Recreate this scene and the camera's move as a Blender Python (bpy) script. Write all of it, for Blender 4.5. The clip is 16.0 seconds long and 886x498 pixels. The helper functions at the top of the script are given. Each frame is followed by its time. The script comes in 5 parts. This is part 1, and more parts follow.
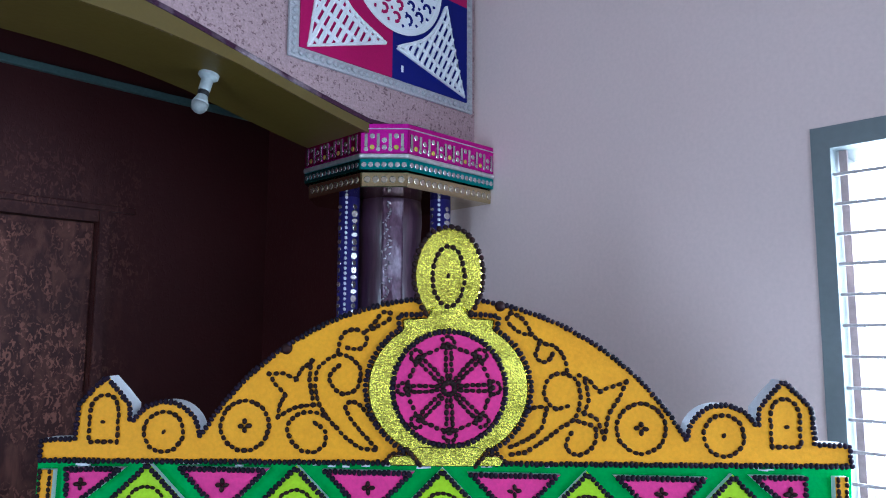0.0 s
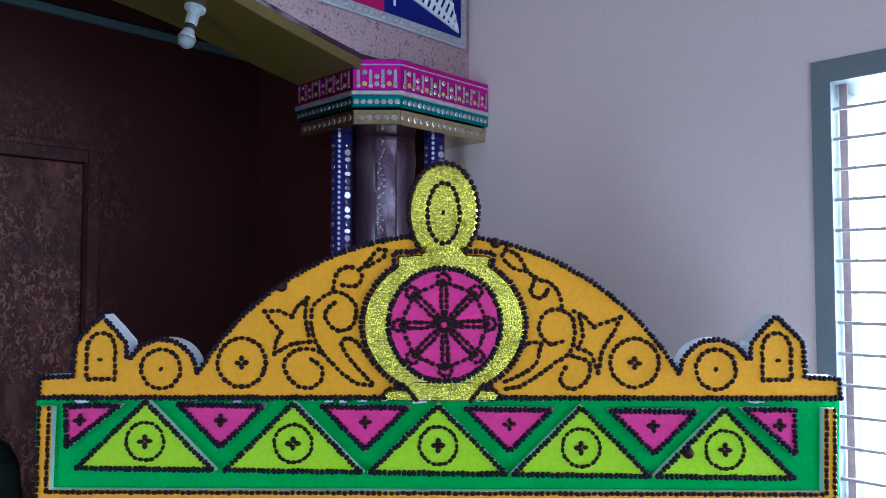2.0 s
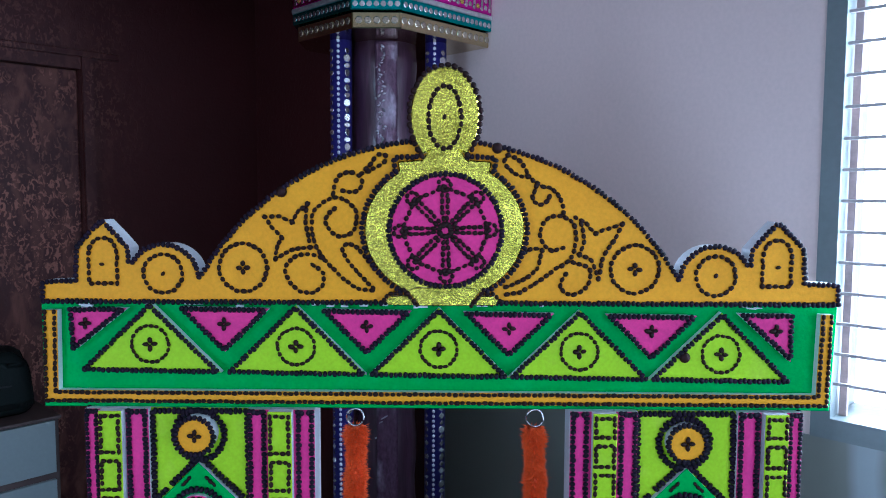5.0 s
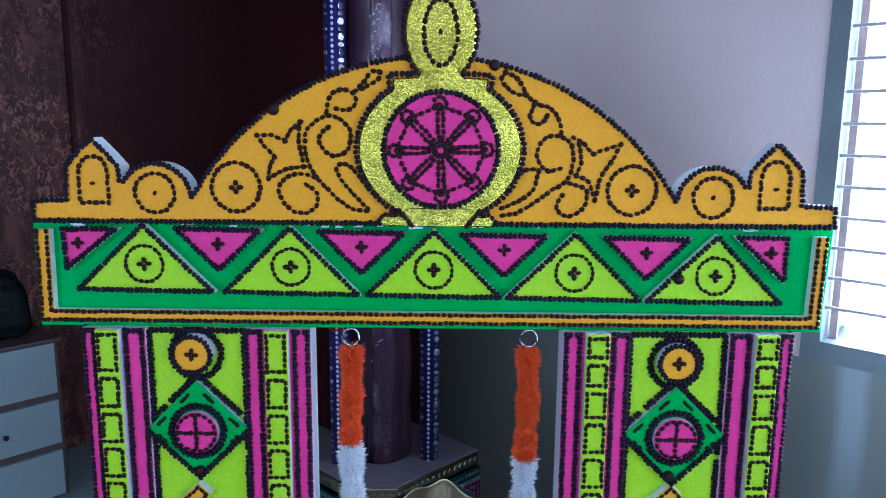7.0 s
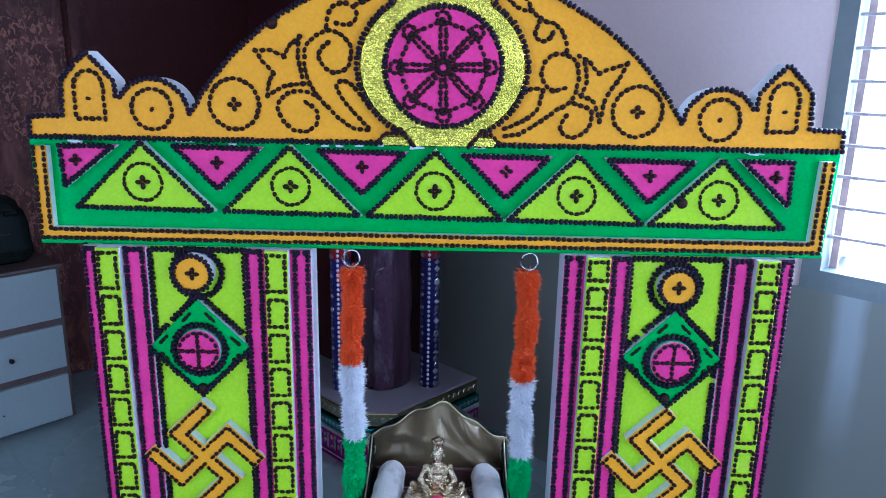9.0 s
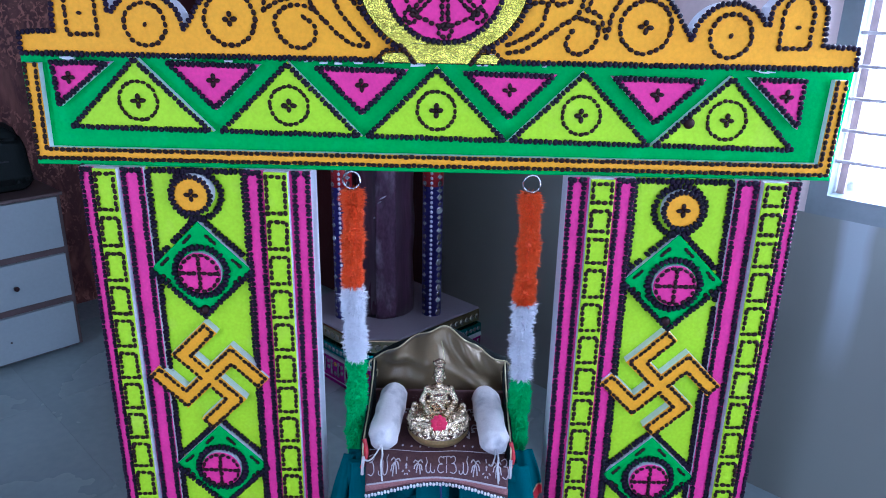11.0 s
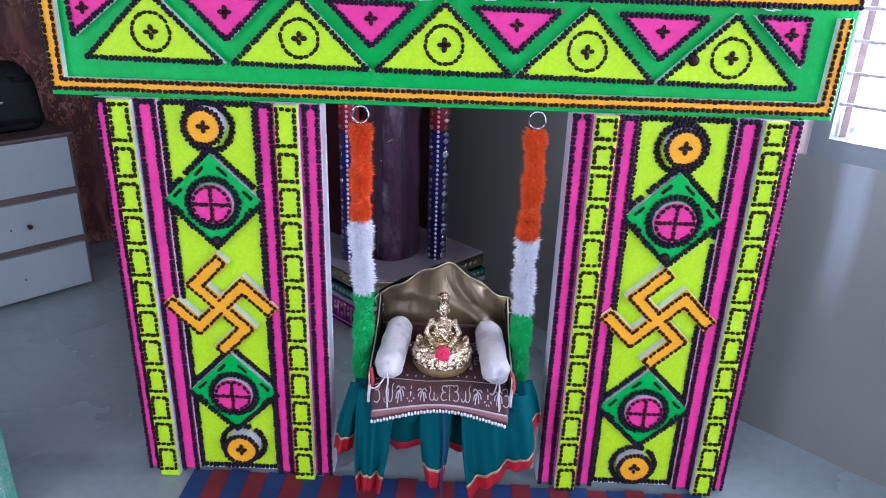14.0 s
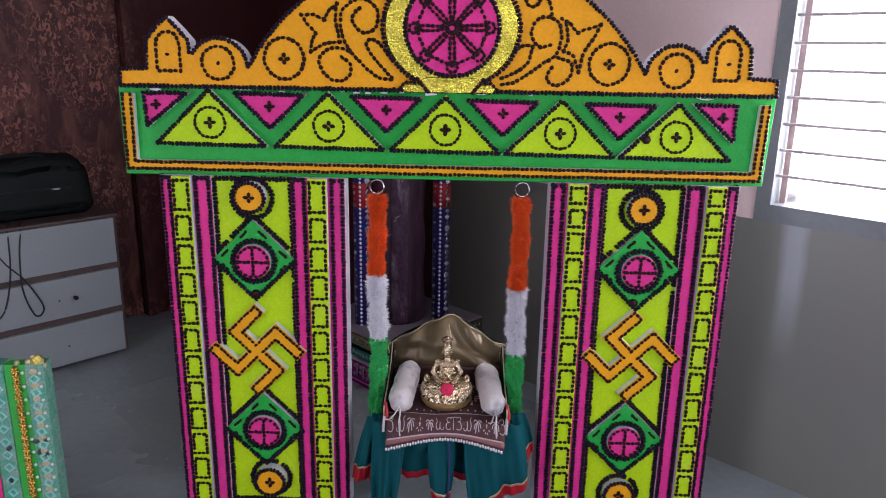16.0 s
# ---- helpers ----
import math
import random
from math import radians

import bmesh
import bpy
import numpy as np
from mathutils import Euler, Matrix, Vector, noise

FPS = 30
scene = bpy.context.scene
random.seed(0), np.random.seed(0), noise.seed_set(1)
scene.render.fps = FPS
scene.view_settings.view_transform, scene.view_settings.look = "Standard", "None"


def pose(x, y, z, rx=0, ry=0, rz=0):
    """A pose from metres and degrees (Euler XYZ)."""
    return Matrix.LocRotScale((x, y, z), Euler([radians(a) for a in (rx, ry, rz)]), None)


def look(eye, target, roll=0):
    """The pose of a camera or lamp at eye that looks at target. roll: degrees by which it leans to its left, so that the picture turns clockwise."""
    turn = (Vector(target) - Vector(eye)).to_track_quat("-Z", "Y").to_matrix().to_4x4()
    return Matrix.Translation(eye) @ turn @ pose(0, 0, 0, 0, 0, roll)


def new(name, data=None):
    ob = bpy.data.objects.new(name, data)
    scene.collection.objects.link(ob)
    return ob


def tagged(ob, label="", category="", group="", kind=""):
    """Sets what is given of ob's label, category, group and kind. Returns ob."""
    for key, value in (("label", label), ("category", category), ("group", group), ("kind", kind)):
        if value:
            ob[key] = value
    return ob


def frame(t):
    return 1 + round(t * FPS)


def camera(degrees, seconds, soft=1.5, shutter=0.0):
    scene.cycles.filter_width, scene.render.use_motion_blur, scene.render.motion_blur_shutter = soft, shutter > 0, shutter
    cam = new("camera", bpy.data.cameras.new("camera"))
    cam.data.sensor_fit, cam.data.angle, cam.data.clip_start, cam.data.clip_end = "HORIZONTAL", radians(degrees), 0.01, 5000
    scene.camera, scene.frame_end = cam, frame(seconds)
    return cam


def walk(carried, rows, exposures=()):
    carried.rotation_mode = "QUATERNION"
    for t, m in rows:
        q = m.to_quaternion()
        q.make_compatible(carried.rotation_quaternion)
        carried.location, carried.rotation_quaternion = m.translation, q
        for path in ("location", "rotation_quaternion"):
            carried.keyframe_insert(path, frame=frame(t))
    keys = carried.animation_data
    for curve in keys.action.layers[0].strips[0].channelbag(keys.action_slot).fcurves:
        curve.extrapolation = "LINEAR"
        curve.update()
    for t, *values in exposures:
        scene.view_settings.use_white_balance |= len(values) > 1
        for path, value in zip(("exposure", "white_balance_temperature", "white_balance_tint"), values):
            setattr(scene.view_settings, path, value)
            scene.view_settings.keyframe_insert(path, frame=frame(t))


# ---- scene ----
# camera and walk
cam = camera(63.0, 16.0, soft=1.0)
PATH = [
    (0, (0.025, -0.075, 1.462), (-0.008, 1.91, 1.705), 0.3),
    (0.5, (0.028, -0.071, 1.461), (0.012, 1.918, 1.667), 0.2),
    (1, (0.026, -0.068, 1.459), (0.01, 1.925, 1.63), 0.1),
    (1.5, (0.024, -0.064, 1.453), (0.007, 1.932, 1.575), 0.1),
    (2, (0.022, -0.063, 1.451), (0.007, 1.935, 1.536), 0.0),
    (2.5, (0.022, -0.061, 1.449), (0.012, 1.939, 1.482), 0.2),
    (3, (0.023, -0.06, 1.447), (0.003, 1.94, 1.438), 0.1),
    (3.5, (0.022, -0.058, 1.446), (-0.001, 1.941, 1.396), 0.2),
    (4, (0.021, -0.058, 1.444), (-0.004, 1.94, 1.354), 0.0),
    (6.5, (0.028, -0.041, 1.412), (0.02, 1.94, 1.14), 0.6),
    (7, (0.025, -0.042, 1.408), (0.018, 1.929, 1.072), 0.5),
    (7.5, (0.029, -0.038, 1.389), (0.013, 1.928, 1.023), 0.5),
    (8, (0.03, -0.039, 1.383), (0.007, 1.918, 0.973), 0.3),
    (8.5, (0.026, -0.038, 1.375), (0.004, 1.911, 0.928), 0.7),
    (9, (0.026, -0.041, 1.366), (0.018, 1.897, 0.871), 1.1),
    (11.3, (0.032, -0.036, 1.327), (0.015, 1.848, 0.656), 1.1),
    (11.5, (0.032, -0.037, 1.327), (0.015, 1.843, 0.647), 1.0),
    (12, (0.031, -0.035, 1.321), (0.013, 1.827, 0.593), 1.5),
    (12.5, (0.033, -0.037, 1.313), (0.003, 1.813, 0.553), 1.2),
    (13, (0.036, -0.045, 1.303), (0.008, 1.798, 0.525), 1.5),
    (13.5, (0.036, -0.061, 1.294), (0.004, 1.778, 0.508), 1.8),
    (14, (0.032, -0.091, 1.293), (0.007, 1.757, 0.527), 1.8),
    (14.5, (0.007, -0.142, 1.285), (0.0, 1.73, 0.581), 1.8),
    (15, (0.003, -0.214, 1.283), (-0.01, 1.679, 0.637), 1.4),
    (15.5, (0.022, -0.332, 1.299), (-0.026, 1.571, 0.685), -0.1),
    (16, (0.036, -0.421, 1.301), (-0.001, 1.509, 0.778), 1.0),
]
EXPOSURES = [(0, 0.2, 5100, 5), (0.7, 0.02, 5050, 5), (3.5, -0.04, 4900, 5), (8.5, 0.28, 4700, 10), (12.5, 0.64, 4850, 22), (13.5, 0.71, 5400, 23), (14.5, 0.77, 5650, 26), (16, 0.08, 6450, 29)]
walk(cam, [(t, look(eye, target, roll)) for t, eye, target, roll in PATH], EXPOSURES)

# ---- light ----
TURN = radians(46)
ROOM = Matrix.Rotation(TURN, 4, "Z")      # the room stands at 46 degrees to the shrine


def room(x, y, z):
    """A place in the room's own axes, in the world."""
    return ROOM @ Vector((x, y, z))


world = bpy.data.worlds.new("daylight")
scene.world = world
world.use_nodes = True
wn = world.node_tree.nodes
sky = wn.new("ShaderNodeTexSky")
sky.sky_type, sky.sun_disc = "NISHITA", False
sky.sun_elevation, sky.sun_rotation = radians(50), radians(120)
world.node_tree.links.new(sky.outputs["Color"], wn["Background"].inputs["Color"])
wn["Background"].inputs["Strength"].default_value = 0.05


def area_lamp(name, at, aim, width, height, watts, colour):
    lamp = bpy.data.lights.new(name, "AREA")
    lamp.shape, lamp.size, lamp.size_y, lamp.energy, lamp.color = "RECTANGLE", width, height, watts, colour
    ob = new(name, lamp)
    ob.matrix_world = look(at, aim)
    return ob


# daylight that enters by the barred window and by the open entrance behind the camera
area_lamp("window_daylight", room(1.98, 0.0, 1.41), room(0.0, 0.0, 1.3), 0.95, 1.0, 36, (0.90, 0.96, 1.0))
area_lamp("entrance_daylight", room(0.10, -2.08, 1.25), room(0.10, 2.0, 1.0), 2.6, 2.1, 42, (0.87, 0.94, 1.05))
# fill lamp added in an assumed, unseen doorway to lift left-facing sides
area_lamp("doorway_daylight", room(-2.68, 0.35, 1.05), room(0.0, 0.45, 0.9), 0.95, 2.0, 33, (0.86, 0.94, 1.05))


# ---- materials ----
def material(name, colour, rough=0.6, metal=0.0, second=None, big=3.0, amount=0.35, fine=60.0, grain=0.12, bump=0.15,
             bump_scale=None, spec=0.5, sharp=(0.38, 0.66), per_piece=0.0, coat=0.0, sheen=0.0, stretch=(1, 1, 1)):
    """A painted or natural surface: a base colour that drifts to a second one in soft patches, fine grain, and relief."""
    m = bpy.data.materials.new(name)
    m.use_nodes = True
    nt = m.node_tree
    n, link = nt.nodes, nt.links.new
    bsdf = n["Principled BSDF"]
    second = second or tuple(c * 0.72 for c in colour)
    co = n.new("ShaderNodeTexCoord")
    mp = n.new("ShaderNodeMapping")
    mp.inputs["Scale"].default_value = stretch
    link(co.outputs["Object"], mp.inputs["Vector"])
    a = n.new("ShaderNodeTexNoise")
    a.inputs["Scale"].default_value, a.inputs["Detail"].default_value = big, 5
    b = n.new("ShaderNodeTexNoise")
    b.inputs["Scale"].default_value, b.inputs["Detail"].default_value = fine, 3
    link(mp.outputs[0], a.inputs["Vector"]), link(mp.outputs[0], b.inputs["Vector"])
    ramp = n.new("ShaderNodeMapRange")
    ramp.inputs["From Min"].default_value, ramp.inputs["From Max"].default_value = sharp
    ramp.inputs["To Max"].default_value = amount
    link(a.outputs["Fac"], ramp.inputs["Value"])
    mix = n.new("ShaderNodeMix")
    mix.data_type = "RGBA"
    mix.inputs[6].default_value, mix.inputs[7].default_value = (*colour, 1), (*second, 1)
    link(ramp.outputs[0], mix.inputs[0])
    hsv = n.new("ShaderNodeHueSaturation")
    gr = n.new("ShaderNodeMapRange")
    gr.inputs["From Min"].default_value, gr.inputs["From Max"].default_value = 0.3, 0.7
    gr.inputs["To Min"].default_value, gr.inputs["To Max"].default_value = 1 - grain, 1 + grain
    link(b.outputs["Fac"], gr.inputs["Value"])
    value = gr.outputs[0]
    if per_piece:
        info = n.new("ShaderNodeObjectInfo")
        pr = n.new("ShaderNodeMapRange")
        pr.inputs["To Min"].default_value, pr.inputs["To Max"].default_value = 1 - per_piece, 1 + per_piece
        link(info.outputs["Random"], pr.inputs["Value"])
        mul = n.new("ShaderNodeMath")
        mul.operation = "MULTIPLY"
        link(value, mul.inputs[0]), link(pr.outputs[0], mul.inputs[1])
        value = mul.outputs[0]
    link(value, hsv.inputs["Value"])
    link(mix.outputs[2], hsv.inputs["Color"])
    link(hsv.outputs[0], bsdf.inputs["Base Color"])
    rr = n.new("ShaderNodeMapRange")
    rr.inputs["To Min"].default_value, rr.inputs["To Max"].default_value = max(0.02, rough - 0.1), min(1, rough + 0.1)
    link(a.outputs["Fac"], rr.inputs["Value"])
    link(rr.outputs[0], bsdf.inputs["Roughness"])
    bsdf.inputs["Metallic"].default_value = metal
    bsdf.inputs["Specular IOR Level"].default_value = spec
    bsdf.inputs["Coat Weight"].default_value = coat
    bsdf.inputs["Sheen Weight"].default_value = sheen
    if bump:
        bm_ = n.new("ShaderNodeBump")
        bm_.inputs["Strength"].default_value, bm_.inputs["Distance"].default_value = bump, 0.004
        src = b
        if bump_scale:
            src = n.new("ShaderNodeTexNoise")
            src.inputs["Scale"].default_value, src.inputs["Detail"].default_value = bump_scale, 3
            link(mp.outputs[0], src.inputs["Vector"])
        link(src.outputs["Fac"], bm_.inputs["Height"])
        link(bm_.outputs[0], bsdf.inputs["Normal"])
    return m


def mixed(n, link, fac, a, b):
    """A blend of two colours or colour sockets by a factor socket."""
    mx = n.new("ShaderNodeMix")
    mx.data_type = "RGBA"
    for slot, c in ((6, a), (7, b)):
        if isinstance(c, tuple):
            mx.inputs[slot].default_value = (*c, 1)
        else:
            link(c, mx.inputs[slot])
    link(fac, mx.inputs[0])
    return mx.outputs[2]


def ranged(n, link, value, low, high, to_low=0.0, to_high=1.0):
    r = n.new("ShaderNodeMapRange")
    for key, v in (("From Min", low), ("From Max", high), ("To Min", to_low), ("To Max", to_high)):
        r.inputs[key].default_value = v
    link(value, r.inputs["Value"])
    return r.outputs[0]


def sums(n, link, how, a, b):
    m = n.new("ShaderNodeMath")
    m.operation = how
    for slot, v in ((0, a), (1, b)):
        if isinstance(v, (int, float)):
            m.inputs[slot].default_value = v
        else:
            link(v, m.inputs[slot])
    return m.outputs[0]


def cloudy(n, link, vector, scale, detail=4, distortion=0.0, stretch=(1, 1, 1)):
    mp = n.new("ShaderNodeMapping")
    mp.inputs["Scale"].default_value = stretch
    link(vector, mp.inputs["Vector"])
    t = n.new("ShaderNodeTexNoise")
    t.inputs["Scale"].default_value, t.inputs["Detail"].default_value, t.inputs["Distortion"].default_value = scale, detail, distortion
    link(mp.outputs[0], t.inputs["Vector"])
    return t.outputs["Fac"]


def started(name, rough, metal=0.0, spec=0.5):
    m = bpy.data.materials.new(name)
    m.use_nodes = True
    n, link = m.node_tree.nodes, m.node_tree.links.new
    bsdf = n["Principled BSDF"]
    bsdf.inputs["Roughness"].default_value, bsdf.inputs["Metallic"].default_value = rough, metal
    bsdf.inputs["Specular IOR Level"].default_value = spec
    co = n.new("ShaderNodeTexCoord").outputs["Object"]
    return m, n, link, bsdf, co


def relief(n, link, bsdf, height, strength, distance):
    b = n.new("ShaderNodeBump")
    b.inputs["Strength"].default_value, b.inputs["Distance"].default_value = strength, distance
    link(height, b.inputs["Height"])
    link(b.outputs[0], bsdf.inputs["Normal"])


def crinkled_foil():
    """Gold foil pressed on foam: a mirror broken into fine level creases."""
    m, n, link, bsdf, co = started("gold_foil", 0.17, 1.0)
    # bright and dark gold mixed into the colour imitate sparkle and dark reflections
    tint = sums(n, link, "ADD", sums(n, link, "MULTIPLY", cloudy(n, link, co, 14, 3), 0.45), sums(n, link, "MULTIPLY", cloudy(n, link, co, 170, 2, 0.4, (0.6, 1, 1.4)), 0.55))
    link(mixed(n, link, ranged(n, link, tint, 0.40, 0.62), (0.92, 0.85, 0.12), (0.44, 0.40, 0.045)), bsdf.inputs["Base Color"])
    creases = sums(n, link, "ADD", cloudy(n, link, co, 330, 2, 0.3, (0.8, 1, 1.1)), sums(n, link, "MULTIPLY", cloudy(n, link, co, 100, 2, 0.3, (0.5, 1, 1.5)), 0.5))
    relief(n, link, bsdf, creases, 0.45, 0.003)
    return m


def dado_paint():
    """Grey oil paint with a sheen, clouded by wiping, and one paler upright streak below the window's corner."""
    m, n, link, bsdf, co = started("wall_oil_paint", 0.38, 0.0, 0.7)
    xyz = n.new("ShaderNodeSeparateXYZ")
    link(co, xyz.inputs[0])
    wiped = cloudy(n, link, co, 1.3, 1.5)
    base = mixed(n, link, ranged(n, link, wiped, 0.15, 0.85), (0.188, 0.194, 0.165), (0.158, 0.164, 0.141))
    wander = sums(n, link, "MULTIPLY", cloudy(n, link, co, 5, 2), 0.03)
    off = sums(n, link, "ABSOLUTE", sums(n, link, "SUBTRACT", sums(n, link, "ADD", xyz.outputs["Y"], wander), 0.425), 0)
    pale_streak = sums(n, link, "MULTIPLY", ranged(n, link, off, 0.018, 0.045, 0.62, 0.0), ranged(n, link, xyz.outputs["Z"], 0.40, 0.66))
    pale_streak = sums(n, link, "MULTIPLY", pale_streak, ranged(n, link, xyz.outputs["X"], 1.8, 1.85))
    link(mixed(n, link, pale_streak, base, (0.33, 0.37, 0.40)), bsdf.inputs["Base Color"])
    link(ranged(n, link, wiped, 0.2, 0.8, 0.34, 0.46), bsdf.inputs["Roughness"])
    relief(n, link, bsdf, cloudy(n, link, co, 70, 3), 0.05, 0.004)
    return m


def worn_maroon(name, paint, bare, amount, near_door):
    """Old maroon paint flaked in clusters of small ragged chips, with broad rubbed patches."""
    m, n, link, bsdf, co = started(name, 0.52, 0.0, 0.35)
    xyz = n.new("ShaderNodeSeparateXYZ")
    link(co, xyz.inputs[0])
    clusters = ranged(n, link, cloudy(n, link, co, 3.4, 5, 0.5), 0.38, 0.60)
    chips = ranged(n, link, cloudy(n, link, co, 46, 6, 1.2, (1.2, 1, 0.8)), 0.51, 0.60)
    rubbed = ranged(n, link, cloudy(n, link, co, 11, 5, 0.8, (1.5, 1, 0.55)), 0.46, 0.70, 0.0, 0.42)
    if near_door:
        reach = ranged(n, link, sums(n, link, "ADD", xyz.outputs["X"], sums(n, link, "MULTIPLY", cloudy(n, link, co, 6, 3), 0.35)), 1.28, 1.55, 1.0, 0.0)
        reach = sums(n, link, "MULTIPLY", reach, ranged(n, link, xyz.outputs["Z"], 2.05, 2.35, 1.0, 0.0))
        clusters = sums(n, link, "MULTIPLY", clusters, reach)
        rubbed = sums(n, link, "MULTIPLY", rubbed, reach)
    wear = sums(n, link, "MULTIPLY", sums(n, link, "MAXIMUM", sums(n, link, "MULTIPLY", chips, clusters), rubbed), amount)
    tone = mixed(n, link, ranged(n, link, cloudy(n, link, co, 2.2, 4), 0.35, 0.7), paint, tuple(c * 0.8 for c in paint))
    link(mixed(n, link, wear, tone, bare), bsdf.inputs["Base Color"])
    relief(n, link, bsdf, sums(n, link, "ADD", cloudy(n, link, co, 45, 5), sums(n, link, "MULTIPLY", chips, -0.3)), 0.35, 0.004)
    return m


FOAM = material("white_foam", (0.78, 0.81, 0.85), 0.7, fine=180, grain=0.06, bump=0.2)
ORANGE = material("orange_paint", (0.90, 0.41, 0.010), 0.5, spec=0.15, second=(0.84, 0.34, 0.008), big=9, fine=150, grain=0.06)
LIME = material("lime_paint", (0.46, 0.74, 0.006), 0.5, spec=0.15, second=(0.62, 0.78, 0.10), big=11, amount=0.35, sharp=(0.58, 0.74), fine=150, grain=0.07)
PINK = material("magenta_paint", (0.80, 0.046, 0.275), 0.5, spec=0.18, second=(0.64, 0.036, 0.235), big=16, amount=0.6, fine=150, grain=0.08)
GREEN = material("green_paint", (0.0, 0.40, 0.055), 0.45, spec=0.18, second=(0.02, 0.50, 0.11), big=20, amount=0.5, sharp=(0.52, 0.72), fine=150, grain=0.09)
BEAD = material("dark_bead", (0.013, 0.005, 0.005), 0.5, spec=0.18, second=(0.03, 0.008, 0.008), big=40, amount=0.8, bump=0)
TRIM = material("dark_cord", (0.008, 0.006, 0.013), 0.6, spec=0.18, second=(0.02, 0.008, 0.025), big=20, amount=0.8, fine=400, bump=0.3)
FOIL = crinkled_foil()
WALL_PINK = material("wall_distemper", (0.72, 0.575, 0.535), 0.85, second=(0.66, 0.525, 0.49), big=1.2, fine=90, grain=0.03, bump=0.08)
DADO = dado_paint()
WINDOW_PAINT = material("window_frame_paint", (0.16, 0.185, 0.19), 0.45, big=4, grain=0.05)
RED_WALL = worn_maroon("maroon_distemper", (0.060, 0.011, 0.011), (0.26, 0.095, 0.07), 0.48, True)
RED_DOOR = worn_maroon("maroon_door_paint", (0.062, 0.012, 0.011), (0.42, 0.165, 0.115), 0.75, False)
OLIVE = material("olive_paint", (0.105, 0.070, 0.008), 0.5, big=2, grain=0.05)
ARCH_PAPER = material("arch_wallpaper", (0.39, 0.265, 0.275), 0.55, second=(0.12, 0.06, 0.07), big=105, amount=0.8, sharp=(0.58, 0.65), fine=160, grain=0.2, bump=0.1)
TEAL_STRIP = material("teal_strip_paint", (0.10, 0.17, 0.16), 0.6)
CEILING = material("ceiling_limewash", (0.60, 0.57, 0.55), 0.9, big=1.5, amount=0.2)
FLOOR = material("grey_polished_floor", (0.278, 0.340, 0.338), 0.26, second=(0.238, 0.294, 0.294), big=1.6, amount=0.7, fine=35, grain=0.05, bump=0.0, per_piece=0.03)
JOINT = material("floor_joint", (0.23, 0.26, 0.27), 0.6)
WHITE_BOARD = material("white_laminate", (0.265, 0.305, 0.308), 0.42, second=(0.235, 0.27, 0.275), big=2.5, fine=80, grain=0.03, bump=0.04)
CARCASS = material("brown_grey_carcass", (0.085, 0.055, 0.05), 0.55, big=6, grain=0.1)
BLACK_CLOTH = material("black_nylon", (0.006, 0.010, 0.009), 0.75, spec=0.25, big=8, fine=300, grain=0.2, bump=0.3)
CABLE = material("black_cable", (0.012, 0.012, 0.014), 0.5, bump=0)
STEEL = material("bright_steel", (0.62, 0.62, 0.62), 0.25, metal=1, bump=0)
IRON = material("painted_iron", (0.44, 0.39, 0.39), 0.5, bump=0.1)
SKYGLOW = bpy.data.materials.new("bright_overcast")
SKYGLOW.use_nodes = True
SKYGLOW.node_tree.nodes["Principled BSDF"].inputs["Emission Color"].default_value = (0.97, 0.99, 1.0, 1)
SKYGLOW.node_tree.nodes["Principled BSDF"].inputs["Emission Strength"].default_value = 6.0


# ---- builders ----
def finish(bm):
    bmesh.ops.recalc_face_normals(bm, faces=bm.faces)
    return bm


def part(name, bm, mat, parent=None, label="", at=None, smooth=False):
    """Links a bmesh as one mesh object, under a parent or at top level."""
    me = bpy.data.meshes.new(name)
    bm.to_mesh(me)
    bm.free()
    me.materials.append(mat)
    if smooth:
        me.polygons.foreach_set("use_smooth", [True] * len(me.polygons))
    ob = new(name, me)
    ob.parent = parent
    if at is not None:
        ob.matrix_local = at
    return tagged(ob, label) if label else ob


def thing(name, label, category, at=None, group="", kind=""):
    ob = new(name)
    ob.empty_display_size = 0.05
    if at is not None:
        ob.matrix_world = at
    return tagged(ob, label, category, group, kind)


def piece(name, me, parent, m):
    """One more object on a shared mesh."""
    ob = new(name, me)
    ob.parent = parent
    ob.matrix_local = m
    return ob


def mesh_of(name, bm, mat, smooth=False):
    me = bpy.data.meshes.new(name)
    bm.to_mesh(me)
    bm.free()
    me.materials.append(mat)
    if smooth:
        me.polygons.foreach_set("use_smooth", [True] * len(me.polygons))
    return me


def box(bm, x0, x1, y0, y1, z0, z1, bevel=0.0):
    m = Matrix.Translation(((x0 + x1) / 2, (y0 + y1) / 2, (z0 + z1) / 2)) @ Matrix.Diagonal((x1 - x0, y1 - y0, z1 - z0, 1))
    made = bmesh.ops.create_cube(bm, size=1, matrix=m)["verts"]
    if bevel:
        edges = {e for v in made for e in v.link_edges}
        bmesh.ops.bevel(bm, geom=list(edges), offset=bevel, segments=2, affect="EDGES", profile=0.6)
    return bm


def a_box(*size, bevel=0.0):
    return box(bmesh.new(), *size, bevel=bevel)


def plate(outline, front, back, bevel=0.0015):
    """A foam plate: an outline in x and z, cut through from front to back, its front edge softly worn."""
    bm = bmesh.new()
    n = len(outline)
    f = [bm.verts.new((x, front, z)) for x, z in outline]
    b = [bm.verts.new((x, back, z)) for x, z in outline]
    cap = bm.faces.new(f)
    bm.faces.new(b[::-1])
    for i in range(n):
        bm.faces.new((f[i], b[i], b[(i + 1) % n], f[(i + 1) % n]))
    finish(bm)
    if bevel:
        bmesh.ops.bevel(bm, geom=list(cap.edges), offset=bevel, segments=1, affect="EDGES")
    return bm


